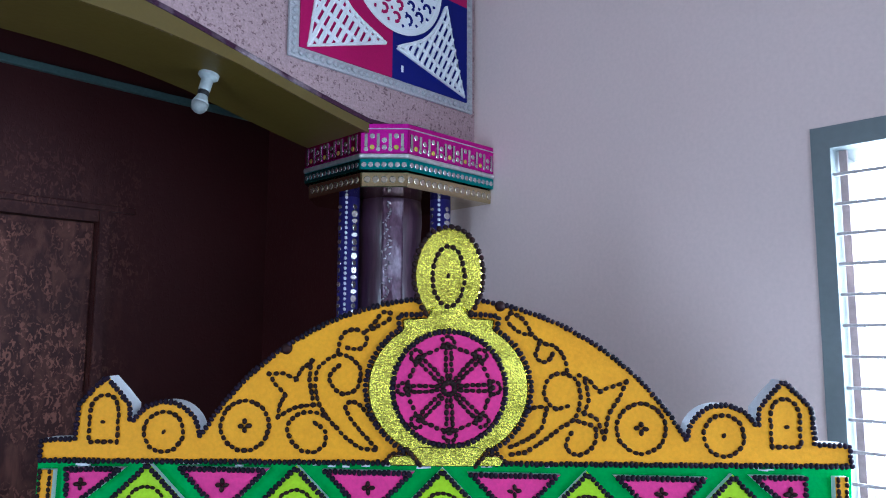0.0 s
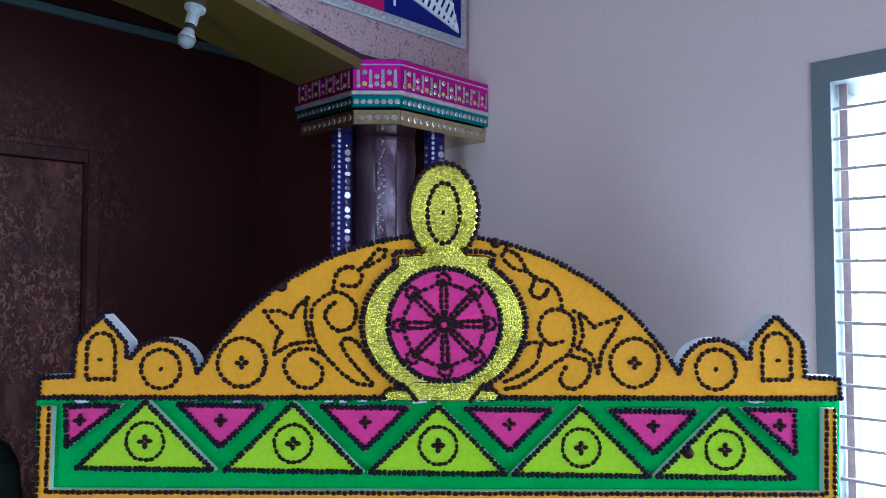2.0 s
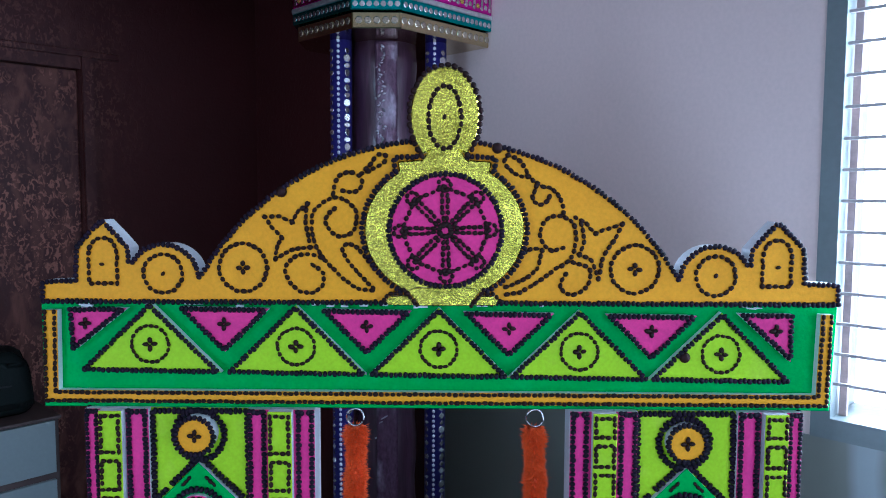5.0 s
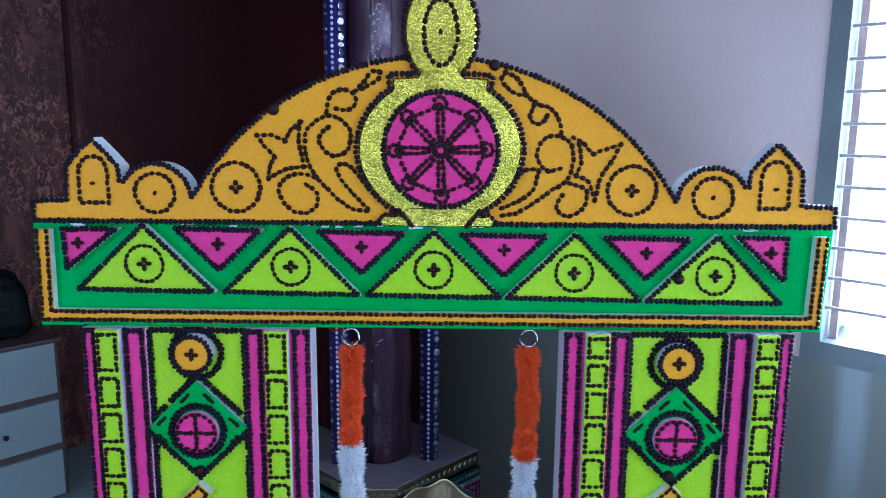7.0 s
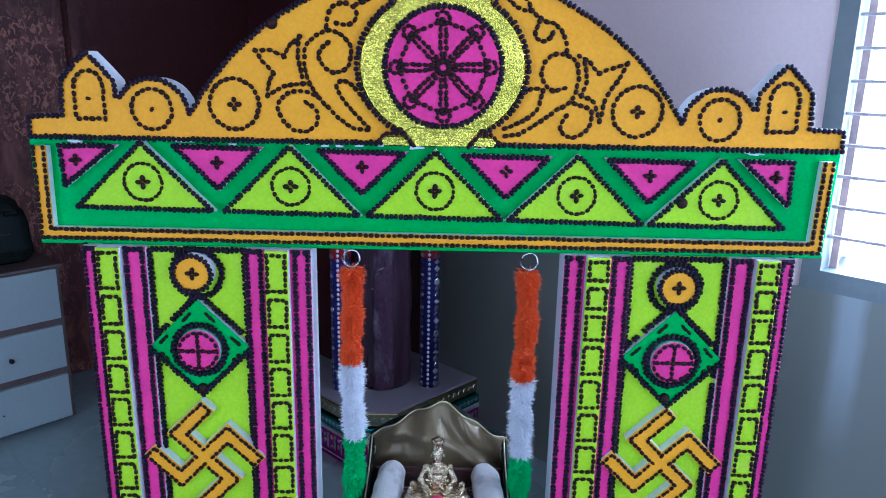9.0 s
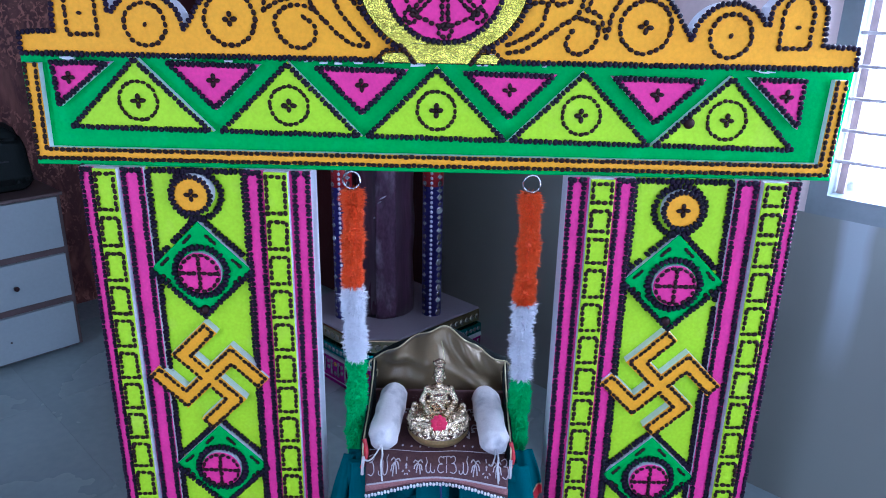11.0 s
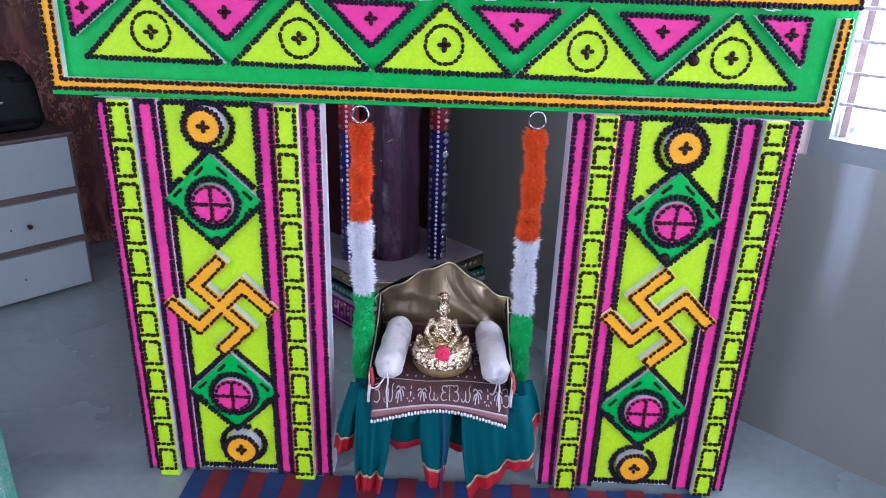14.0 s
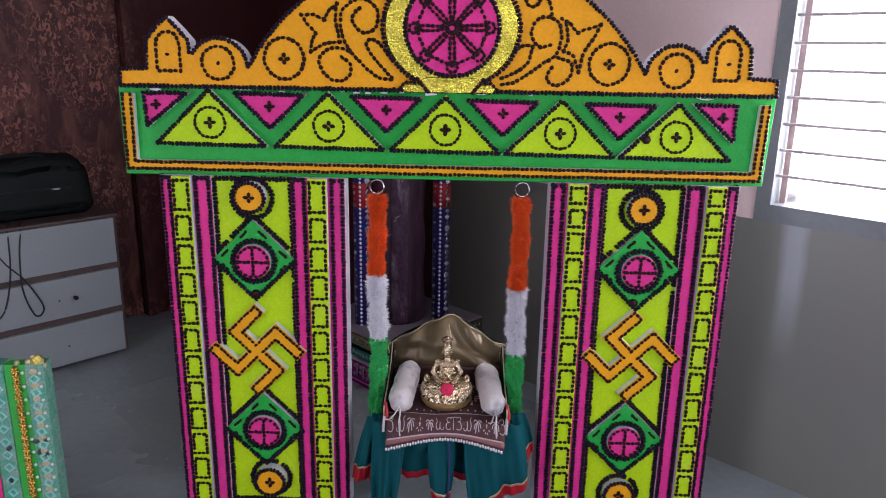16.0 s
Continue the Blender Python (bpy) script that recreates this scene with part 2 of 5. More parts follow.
def two_tone(bm, paint, side=FOAM):
    """Front faces take the paint, cut sides stay white foam: returns the material list after marking the faces."""
    bm.normal_update()
    for f in bm.faces:
        f.material_index = 0 if f.normal.y < -0.6 else 1
    return [paint, side]


def foam(name, outline, front, back, paint, parent, label="", bevel=0.0015):
    bm = plate(outline, front, back, bevel)
    mats = two_tone(bm, paint)
    ob = part(name, bm, mats[0], parent, label)
    ob.data.materials.append(mats[1])
    return ob


def disc(cx, cz, r, n=32, rz=None):
    return [(cx + r * math.cos(2 * math.pi * i / n), cz + (rz or r) * math.sin(2 * math.pi * i / n)) for i in range(n)]


def smooth_line(points, steps=8):
    """A Catmull-Rom line through a few points."""
    p = [points[0], *points, points[-1]]
    out = []
    for i in range(1, len(p) - 2):
        for s in range(steps):
            t = s / steps
            out.append(tuple(0.5 * (2 * p[i][k] + (p[i + 1][k] - p[i - 1][k]) * t
                                    + (2 * p[i - 1][k] - 5 * p[i][k] + 4 * p[i + 1][k] - p[i + 2][k]) * t * t
                                    + (3 * p[i][k] - p[i - 1][k] - 3 * p[i + 1][k] + p[i + 2][k]) * t ** 3) for k in range(len(p[i]))))
    out.append(tuple(points[-1]))
    return out


def spaced(line, pitch, closed=False):
    """Places and headings at even steps along a line in x and z."""
    pts = list(line) + ([line[0]] if closed else [])
    lengths = [math.dist(a, b) for a, b in zip(pts, pts[1:])]
    total = sum(lengths)
    n = max(1, round(total / pitch))
    out, k, gone = [], 0, 0.0
    for i in range(n if closed else n + 1):
        want = min(total * i / n, total - 1e-6)
        while k < len(lengths) - 1 and gone + lengths[k] < want:
            gone += lengths[k]
            k += 1
        a, b = pts[k], pts[k + 1]
        f = (want - gone) / max(lengths[k], 1e-9)
        out.append((a[0] + (b[0] - a[0]) * f, a[1] + (b[1] - a[1]) * f, math.atan2(b[1] - a[1], b[0] - a[0])))
    return out


class Beads:
    """Gathers many small oval beads into one mesh."""

    def __init__(self):
        self.items = []
        self.rng = random.Random(5)

    def bead(self, x, z, heading, y, long, wide):
        r = self.rng
        if r.random() < 0.003:
            return
        x, z = x + r.uniform(-0.0009, 0.0009), z + r.uniform(-0.0009, 0.0009)
        self.items.append((x, y - wide * 0.3, z, heading + r.uniform(-0.22, 0.22), long * r.uniform(0.86, 1.1), wide * r.uniform(0.84, 1.1)))

    def strand(self, line, y, pitch=0.0112, long=0.0108, wide=0.0082, closed=False):
        for x, z, h in spaced(line, pitch, closed):
            self.bead(x, z, h, y, long, wide)

    def border(self, line, y, closed=False, wide=0.0122):
        self.strand(line, y, 0.0100, 0.0096, wide, closed)

    def cross(self, x, z, y, r=0.0085, wide=0.0086):
        for a in (0, 1, 2, 3):
            h = a * math.pi / 2
            self.bead(x + r * math.cos(h), z + r * math.sin(h), h, y, 0.0130, wide)

    def link(self, name, parent, mat=BEAD, label="", single=0):
        """The first few beads are objects of their own on one mesh, the rest are joined."""
        me = mesh_of("bead", bead_form(), mat, True)
        step = max(1, len(self.items) // single) if single else 0
        alone = set(range(0, len(self.items), step)[:single]) if single else set()
        unit = [tuple(v.co) for v in me.vertices]
        polys = [tuple(f.vertices) for f in me.polygons]
        verts, faces = [], []
        for i, (x, y, z, h, long, wide) in enumerate(self.items):
            c, s = math.cos(h), math.sin(h)
            if i in alone:
                piece("bead", me, parent, Matrix.Translation((x, y, z)) @ Matrix.Rotation(-h, 4, "Y") @ Matrix.Diagonal((long, wide, wide, 1)))
                continue
            base = len(verts)
            verts += [(x + a * long * c - d * wide * s, y + b * wide, z + a * long * s + d * wide * c) for a, b, d in unit]
            faces += [tuple(base + k for k in f) for f in polys]
        me = bpy.data.meshes.new(name)
        me.from_pydata(verts, [], faces)
        me.materials.append(mat)
        me.polygons.foreach_set("use_smooth", [True] * len(me.polygons))
        ob = new(name, me)
        ob.parent = parent
        return tagged(ob, label, kind="stuff")


def bead_form():
    """One oval bead a unit long, along x."""
    bm = bmesh.new()
    rings = [[bm.verts.new((along, -math.sin(k * math.pi / 3) * girth / 2, math.cos(k * math.pi / 3) * girth * 0.55)) for k in range(6)]
             for along, girth in ((-0.5, 0.34), (-0.24, 0.90), (0.24, 0.90), (0.5, 0.34))]
    for a, b in zip(rings, rings[1:]):
        for k in range(6):
            bm.faces.new((a[k], a[(k + 1) % 6], b[(k + 1) % 6], b[k]))
    bm.faces.new(rings[0][::-1]), bm.faces.new(rings[-1])
    return finish(bm)


def tube(points, r, sides=8, closed=False):
    """A round cord through points in space."""
    bm = bmesh.new()
    pts = [Vector(p) for p in points]
    rings, n = [], len(pts)
    for i, p in enumerate(pts):
        a, b = (pts[(i - 1) % n], pts[(i + 1) % n]) if closed else (pts[max(i - 1, 0)], pts[min(i + 1, n - 1)])
        d = (b - a).normalized()
        side = d.cross(Vector((0, 0, 1)) if abs(d.z) < 0.9 else Vector((1, 0, 0))).normalized()
        up = side.cross(d)
        rings.append([bm.verts.new(p + r * (math.cos(2 * math.pi * k / sides) * side + math.sin(2 * math.pi * k / sides) * up)) for k in range(sides)])
    for i in range(n if closed else n - 1):
        for k in range(sides):
            bm.faces.new((rings[i][k], rings[i][(k + 1) % sides], rings[(i + 1) % n][(k + 1) % sides], rings[(i + 1) % n][k]))
    if not closed:
        bm.faces.new(rings[0][::-1])
        bm.faces.new(rings[-1])
    return finish(bm)


def lathe(profile, sides=24, m=Matrix()):
    """A turned form: (radius, height) from bottom to top."""
    bm = bmesh.new()
    rings = [[bm.verts.new(m @ Vector((r * math.cos(2 * math.pi * k / sides), r * math.sin(2 * math.pi * k / sides), z))) for k in range(sides)] for r, z in profile]
    for a, b in zip(rings, rings[1:]):
        for k in range(sides):
            bm.faces.new((a[k], a[(k + 1) % sides], b[(k + 1) % sides], b[k]))
    bm.faces.new(rings[0][::-1])
    bm.faces.new(rings[-1])
    return finish(bm)


def ball(bm, at, size, turn=Matrix(), detail=2):
    bmesh.ops.create_icosphere(bm, subdivisions=detail, radius=1, matrix=Matrix.Translation(at) @ turn @ Matrix.Diagonal((*size, 1)))
    return bm


def setting(name, bm, mat, label, category):
    ob = part(name, bm, mat, label=label, at=ROOM)
    return tagged(ob, category=category, kind="structure")


# ---- the room ----
X_R, Y_ARCH, Y_ARCH_BACK, Y_RED, X_L, Y_NEAR, TOP = 1.91, 1.71, 2.02, 3.15, -2.6, -2.2, 3.1
WIN0, WIN1, SILL, HEAD = -0.50, 0.495, 0.882, 1.94       # window opening along the right wall

floor = setting("floor", a_box(X_L - 0.2, X_R + 0.2, Y_NEAR - 0.2, Y_RED + 0.2, -0.10, -0.0012), JOINT, "smooth grey polished stone floor", "floor")
# out of view; its dark colour is chosen to keep the alcove dim
setting("ceiling_alcove", a_box(X_L - 0.2, X_R + 0.2, Y_ARCH_BACK, Y_RED + 0.2, TOP, TOP + 0.1), RED_WALL, "unseen alcove ceiling, coloured dark maroon to cut bounced light", "ceiling")
setting("ceiling", a_box(X_L - 0.2, X_R + 0.2, Y_NEAR - 0.2, Y_ARCH_BACK, TOP, TOP + 0.1), CEILING, "plain limewashed ceiling", "ceiling")

# right-hand wall with its window, distemper above an oil-painted dado
DADO_TOP = 0.83
bm = bmesh.new()
for y0, y1, z0, z1 in ((Y_NEAR, WIN0 - 0.045, DADO_TOP, TOP), (WIN1 + 0.045, Y_ARCH + 0.2, DADO_TOP, TOP), (WIN0 - 0.045, WIN1 + 0.045, HEAD + 0.057, TOP)):
    box(bm, X_R, X_R + 0.2, y0, y1, z0, z1)
wall_right = setting("wall_right", bm, WALL_PINK, "pinkish grey distempered wall", "wall")
setting("wall_alcove", a_box(X_R, X_R + 0.2, Y_ARCH + 0.2, Y_RED, 0, TOP), RED_WALL, "maroon side wall of the alcove", "wall")
bm = bmesh.new()
box(bm, X_R - 0.003, X_R + 0.2, Y_NEAR, Y_ARCH + 0.2, 0, DADO_TOP)
dado = setting("dado_right", bm, DADO, "glossy grey oil-painted lower wall", "wall")
bm = bmesh.new()
box(bm, X_R - 0.006, X_R + 0.2, WIN0 - 0.045, WIN0, DADO_TOP, HEAD + 0.057, )
box(bm, X_R - 0.006, X_R + 0.2, WIN1, WIN1 + 0.045, DADO_TOP, HEAD + 0.057)
box(bm, X_R - 0.006, X_R + 0.2, WIN0, WIN1, HEAD, HEAD + 0.057)
box(bm, X_R - 0.006, X_R + 0.2, WIN0, WIN1, DADO_TOP, SILL)
window = setting("window_1", bm, WINDOW_PAINT, "barred window with grey painted surround and bright daylight", "window")
part("mullion", a_box(X_R + 0.045, X_R + 0.057, WIN1 - 0.023, WIN1 - 0.005, SILL, HEAD), material("faded_pink_iron", (0.40, 0.29, 0.27), 0.6, second=(0.20, 0.17, 0.18), big=5, amount=0.8), window, "faded pink flat iron upright")
bar = mesh_of("bar", a_box(-0.0042, 0.0042, WIN0, WIN1, -0.0042, 0.0042, bevel=0.002), IRON)
for k in range(14):
    z = 0.968 + 0.0755 * k
    if SILL < z < HEAD:
        piece("bar", bar, window, Matrix.Translation((X_R + 0.012, 0, z)))
tagged(part("sky_backdrop", a_box(X_R + 1.6, X_R + 1.65, -3.0, 3.5, -1.5, 4.5), SKYGLOW, label="bright overexposed daylight outside the window", at=ROOM), category="sky", kind="structure")

# arch wall, its springing on the column, and the soffit
def eased(a, b, k=0.09):
    """The lesser of two values, rounded where they meet."""
    return -k * math.log(math.exp(-a / k) + math.exp(-b / k))


def arch_z(x):
    """Height of the arch's bright edge, rising away from the column and then levelling."""
    d = max(0.0, 1.40 - x)
    e = eased(d, 0.72) if d > 0.2 else d
    return 2.152 + 0.185 * e + 0.07 * e * e + 0.10 * min(max(0.0, d - e), 0.6)


def soffit_z(x):
    return arch_z(x) - 0.036 - 0.11 * max(0.0, -eased(-eased(0.95 - x, 0.9), 0.0, 0.05) - 0.0347)


xs = [X_L + (1.40 - X_L) * i / 110 for i in range(111)]
low = [(x, soffit_z(x)) for x in xs] + [(X_R, 2.116)]
bm = plate(low + [(X_R, TOP), (X_L, TOP)], Y_ARCH, Y_ARCH_BACK, 0)
ob = setting("wall_arch", bm, ARCH_PAPER, "arched beam papered in speckled dusty pink", "wall")
ob.data.materials.append(OLIVE)
# unseen back face made dark so less light bounces into the alcove
ob.data.materials.append(RED_WALL)
for f in ob.data.polygons:
    if f.normal.z < -0.5 and f.center.z < 3.0:
        f.material_index = 1
    elif f.normal.y > 0.5:
        f.material_index = 2
band = plate(low + [(X_R, 2.148)] + [(x, arch_z(x) - 0.004) for x in xs[::-1]], Y_ARCH - 0.006, Y_ARCH - 0.0005, 0)
setting("arch_band", band, OLIVE, "olive painted band along the arch's edge", "trim")
tape = [(x, arch_z(x) - 0.004) for x in xs] + [(X_R, 2.148)]
tape += [(X_R, 2.164)] + [(x, arch_z(x) + 0.013) for x in xs[::-1]]
# silver-lilac patches in the tape's colour stand in for its bright highlights
setting("arch_edging", plate(tape, Y_ARCH - 0.0085, Y_ARCH - 0.0002, 0.002), material("plum_edging_tape", (0.085, 0.035, 0.075), 0.22, metal=0.7, second=(0.60, 0.52, 0.57), big=2.6, amount=0.85, sharp=(0.53, 0.60), fine=120, grain=0.3, bump=0.5, bump_scale=30), "narrow shiny plum edging tape along the arch", "trim")

# far wall of the alcove, with a flush door
DOOR0, DOOR1, DOOR_TOP = 0.35, 1.09, 1.948
bm = bmesh.new()
box(bm, X_L, DOOR0, Y_RED, Y_RED + 0.2, 0, TOP)
box(bm, DOOR1, X_R, Y_RED, Y_RED + 0.2, 0, TOP)
box(bm, DOOR0, DOOR1, Y_RED, Y_RED + 0.2, DOOR_TOP, TOP)
setting("wall_far", bm, RED_WALL, "maroon wall with worn mottled distemper", "wall")
door = setting("door_1", a_box(DOOR0 + 0.004, DOOR1 - 0.004, Y_RED + 0.035, Y_RED + 0.075, 0.004, DOOR_TOP - 0.004, bevel=0.003), RED_DOOR, "closed flush door in worn mottled maroon paint", "door")
bm = bmesh.new()
box(bm, DOOR0 - 0.3, DOOR1 + 0.15, Y_RED - 0.02, Y_RED - 0.001, DOOR_TOP + 0.048, DOOR_TOP + 0.075, bevel=0.004)
box(bm, DOOR1 + 0.002, DOOR1 + 0.045, Y_RED - 0.015, Y_RED - 0.001, 0, DOOR_TOP + 0.048)
setting("trim_door", bm, RED_WALL, "narrow maroon moulding round the door", "trim")
setting("trim_cornice", a_box(X_L, X_R, Y_RED - 0.03, Y_RED - 0.001, 2.545, 2.578, bevel=0.004), TEAL_STRIP, "dull teal ledge high on the maroon wall", "trim")

# walls behind the camera, with the open entrance
bm = bmesh.new()
# the gap in this unseen wall is only there for the left fill
for y0, y1, z0 in ((Y_NEAR - 0.2, -0.15, 0), (0.85, Y_RED + 0.2, 0), (-0.15, 0.85, 2.1)):
    box(bm, X_L - 0.2, X_L, y0, y1, z0, TOP)
setting("wall_left", bm, WALL_PINK, "unseen pinkish grey wall with an opening made for the left fill lamp", "wall")
bm = bmesh.new()
box(bm, X_L, -1.25, Y_NEAR - 0.2, Y_NEAR, 0, TOP)
box(bm, 1.45, X_R + 0.2, Y_NEAR - 0.2, Y_NEAR, 0, TOP)
box(bm, -1.25, 1.45, Y_NEAR - 0.2, Y_NEAR, 2.35, TOP)
setting("wall_near", bm, WALL_PINK, "pinkish grey distempered wall with an open entrance", "wall")
bm = bmesh.new()
for y0, y1 in ((Y_NEAR + 0.004, -0.152), (0.852, Y_ARCH)):
    box(bm, X_L - 0.15, X_L + 0.003, y0, y1, 0.001, DADO_TOP)
setting("dado_left", bm, DADO, "glossy grey oil-painted lower wall", "wall")
bm = bmesh.new()
for x0, x1 in ((X_L + 0.004, -1.252), (1.452, X_R - 0.004)):
    box(bm, x0, x1, Y_NEAR - 0.15, Y_NEAR + 0.003, 0.001, DADO_TOP)
setting("dado_near", bm, DADO, "glossy grey oil-painted lower wall", "wall")

# ---- the shrine front: two pillars, a lintel and a crest of painted foam ----
shrine = thing("shrine_frame", "painted foam shrine front with dark bead outlines, standing on the floor", "shrine", Matrix())
STUD = mesh_of("stud", lathe([(0.011, 0), (0.0115, 0.004), (0.009, 0.009), (0.004, 0.0115)], 12, Matrix.Rotation(radians(90), 4, "X")), BEAD, True)


def rect(x0, x1, z0, z1):
    return [(x0, z0), (x1, z0), (x1, z1), (x0, z1)]


def swastik(cx, cz, a=0.0975, w=0.038):
    """The auspicious hooked cross, standing on its corner."""
    out = []
    for k in range(4):
        for p, q in ((w / 2, -w / 2), (a, -w / 2), (a, a * 1.0), (a - w, a * 1.0), (a - w, w / 2)):
            for _ in range(k):
                p, q = -q, p
            out.append((cx + (p + q) * 0.7071, cz + (p - q) * 0.7071))
    return out


def inset(outline, d):
    """The same outline drawn inwards, for the bead line along its edge."""
    n, out = len(outline), []
    area = sum(outline[i][0] * outline[(i + 1) % n][1] - outline[(i + 1) % n][0] * outline[i][1] for i in range(n))
    s = 1 if area > 0 else -1
    for i in range(n):
        p, c, q = Vector(outline[i - 1]), Vector(outline[i]), Vector(outline[(i + 1) % n])
        e, f = (c - p).normalized(), (q - c).normalized()
        m = Vector((-(e.y + f.y), e.x + f.x)) * s
        k = m.normalized() if m.length > 1e-6 else Vector((-e.y, e.x)) * s
        out.append(tuple(c + k * d / max(0.45, abs(k.dot(Vector((-e.y, e.x)))))))
    return out


GLINT_DOT = material("white_dot", (0.62, 0.66, 0.72), 0.4, bump=0)
Y_PANEL, Y_STRIP, Y_SQUARE = 1.447, 1.429, 1.409


def pillar(cx, side, rounds, diamonds, cross, stud):
    """side is 1 where the broad outer strip lies on the left, -1 mirrored; then the middles (x, z) of the motifs,
    for the medallions with the offset of the bead ring glued round their foot."""
    def X(a, b):
        return (cx + a, cx + b) if side > 0 else (cx - b, cx - a)

    body = foam("pillar", rect(*X(-0.2425, 0.2405), 0.001, 0.985), Y_PANEL + 0.004, 1.500, FOAM, shrine, "painted foam pillar with bead-edged strips and motifs")
    foam("center_panel", rect(*X(-0.112, 0.106), 0.012, 0.981), Y_PANEL - 0.002, Y_PANEL + 0.004, LIME, body, "lime green painted panel")
    beads, cords = Beads(), Beads()
    for a, b in ((-0.2425, -0.207), (-0.157, -0.109), (0.100, 0.146), (0.194, 0.2405)):
        x0, x1 = X(a, b)
        foam("strip", rect(x0, x1, 0.014, 0.982), Y_STRIP, Y_PANEL + 0.004, PINK, body, "magenta painted strip")
    for a, b in ((-0.2415, -0.213), (-0.153, -0.110), (0.101, 0.139), (0.203, 0.2395)):
        x0, x1 = X(a, b)
        for x in (x0 + 0.0045, x1 - 0.0045):
            cords.border([(x, 0.016), (x, 0.979)], Y_STRIP, False, 0.0122 if b - a > 0.03 else 0.0098)
        cords.border([(x0 + 0.012, 0.977), (x1 - 0.010, 0.977)], Y_STRIP)
    for a, b in ((-0.2055, -0.157), (0.147, 0.1965)):
        x0, x1 = X(a, b)
        foam("strip", rect(x0, x1, 0.004, 0.983), Y_SQUARE, Y_STRIP + 0.001, LIME, body, "raised lime green strip")
        top = 0.977
        for k in range(12 if side > 0 else 13):
            tall = (0.084 if side > 0 else 0.045) if k == 0 else (0.050, 0.057)[k - 1] if side < 0 and k < 3 else 0.0665
            low = top - tall
            beads.strand(rect(x0 + 0.006, x1 - 0.006, low + 0.003, top - 0.003), Y_SQUARE, 0.0128, 0.0118, 0.0092, True)
            top = low - 0.0125
    cords.border(rect(*X(-0.104, 0.097), 0.020, 0.975), Y_PANEL - 0.002, True, 0.0148)
    thick = 0.034 if side > 0 else 0.024
    for (c, z, rx, rz), r in zip(rounds, (0.041, 0.043)):
        foam("medallion", disc(c, z, r), Y_PANEL - thick, Y_PANEL, ORANGE, body, "orange round medallion with a bead cross")
        cords.border(disc(c + rx, z + rz, r + 0.0125), Y_PANEL - 0.002, True, 0.0155)
        cords.border(disc(c, z, r - 0.001), Y_PANEL - thick + 0.001, True, 0.0135)
        beads.cross(c, z, Y_PANEL - thick, 0.0085, 0.0098)
    for c, z in diamonds:
        dia = [(c - 0.113, z), (c, z - 0.112), (c + 0.113, z), (c, z + 0.112)]
        foam("diamond", dia, Y_PANEL - 0.018, Y_PANEL, GREEN, body, "green painted diamond plate")
        low_edge = inset(dia, 0.004)
        cords.border(low_edge[:3], Y_PANEL - 0.018, False, 0.0140)
        rim = inset(dia, -0.0075)
        cords.border([rim[0], rim[3], rim[2]], Y_PANEL - 0.002, False, 0.0145)
        foam("medallion", disc(c, z, 0.0465), Y_PANEL - 0.032, Y_PANEL - 0.017, PINK, body, "magenta round medallion with a bead cross")
        cords.border(disc(c, z, 0.0565), Y_PANEL - 0.018, True, 0.0160)
        beads.strand(disc(c, z, 0.0415), Y_PANEL - 0.032, 0.0142, 0.0118, 0.0080, True)
        beads.strand([(c - 0.034, z), (c + 0.034, z)], Y_PANEL - 0.032, 0.0118, 0.0112, 0.0092)
        beads.strand([(c, z - 0.034), (c, z + 0.034)], Y_PANEL - 0.032, 0.0118, 0.0112, 0.0092)
        for sx in (1, -1):
            for p, q in (((0.019, 0.079), (0.032, 0.066)), ((0.084, 0.014), (0.071, 0.027))):
                beads.strand([(c + sx * p[0], z + p[1]), (c + sx * q[0], z + q[1])], Y_PANEL - 0.018, 0.0112, 0.0112, 0.0078)
            beads.strand([(c + sx * 0.083, z - 0.013), (c + sx * 0.073, z - 0.023)], Y_PANEL - 0.018, 0.0112, 0.0112, 0.0078)
    piece("stud", STUD, body, Matrix.Translation((stud[0], Y_PANEL - 0.018, stud[1])))
    sw = swastik(*cross)
    foam("swastik", sw, Y_PANEL - 0.027, Y_PANEL - 0.001, ORANGE, body, "raised orange auspicious cross")
    beads.strand(inset(sw, 0.0055), Y_PANEL - 0.027, 0.0122, 0.0114, 0.0084, True)
    edge = X(-0.2425, -0.2425)[0] + (0.001 if side > 0 else -0.001)
    cords.border([(edge, 0.01), (edge, 0.98)], Y_PANEL + 0.004)
    if side < 0:
        # white dots laid on to imitate window glints on the dark beads
        dots = Beads()
        dots.strand([(edge + 0.003, 0.30), (edge + 0.003, 0.972)], Y_PANEL + 0.002, 0.0125, 0.006, 0.006)
        dots.link("pearl_edging", body, GLINT_DOT, "row of white dots imitating glints on the bead edging")
    beads.link("bead_strand", body, BEAD, "strands of dark oval beads", 280)
    cords.link("bead_edging", body, TRIM, "dense dark bead edging")
    return body


pillar(-0.4995, 1, ((-0.506, 0.930, 0.0, -0.007), (-0.489, 0.093, -0.002, -0.002)), ((-0.505, 0.755), (-0.499, 0.253)), (-0.509, 0.498), (-0.504, 0.664))
pillar(0.5170, -1, ((0.519, 0.917, -0.001, -0.005), (0.520, 0.075, 0.0, -0.002)), ((0.521, 0.750), (0.521, 0.249)), (0.519, 0.506), (0.514, 0.662))


def sag(x, z):
    """The lintel's motifs drop a little towards one end."""
    return (x, z - 0.0125 * x)


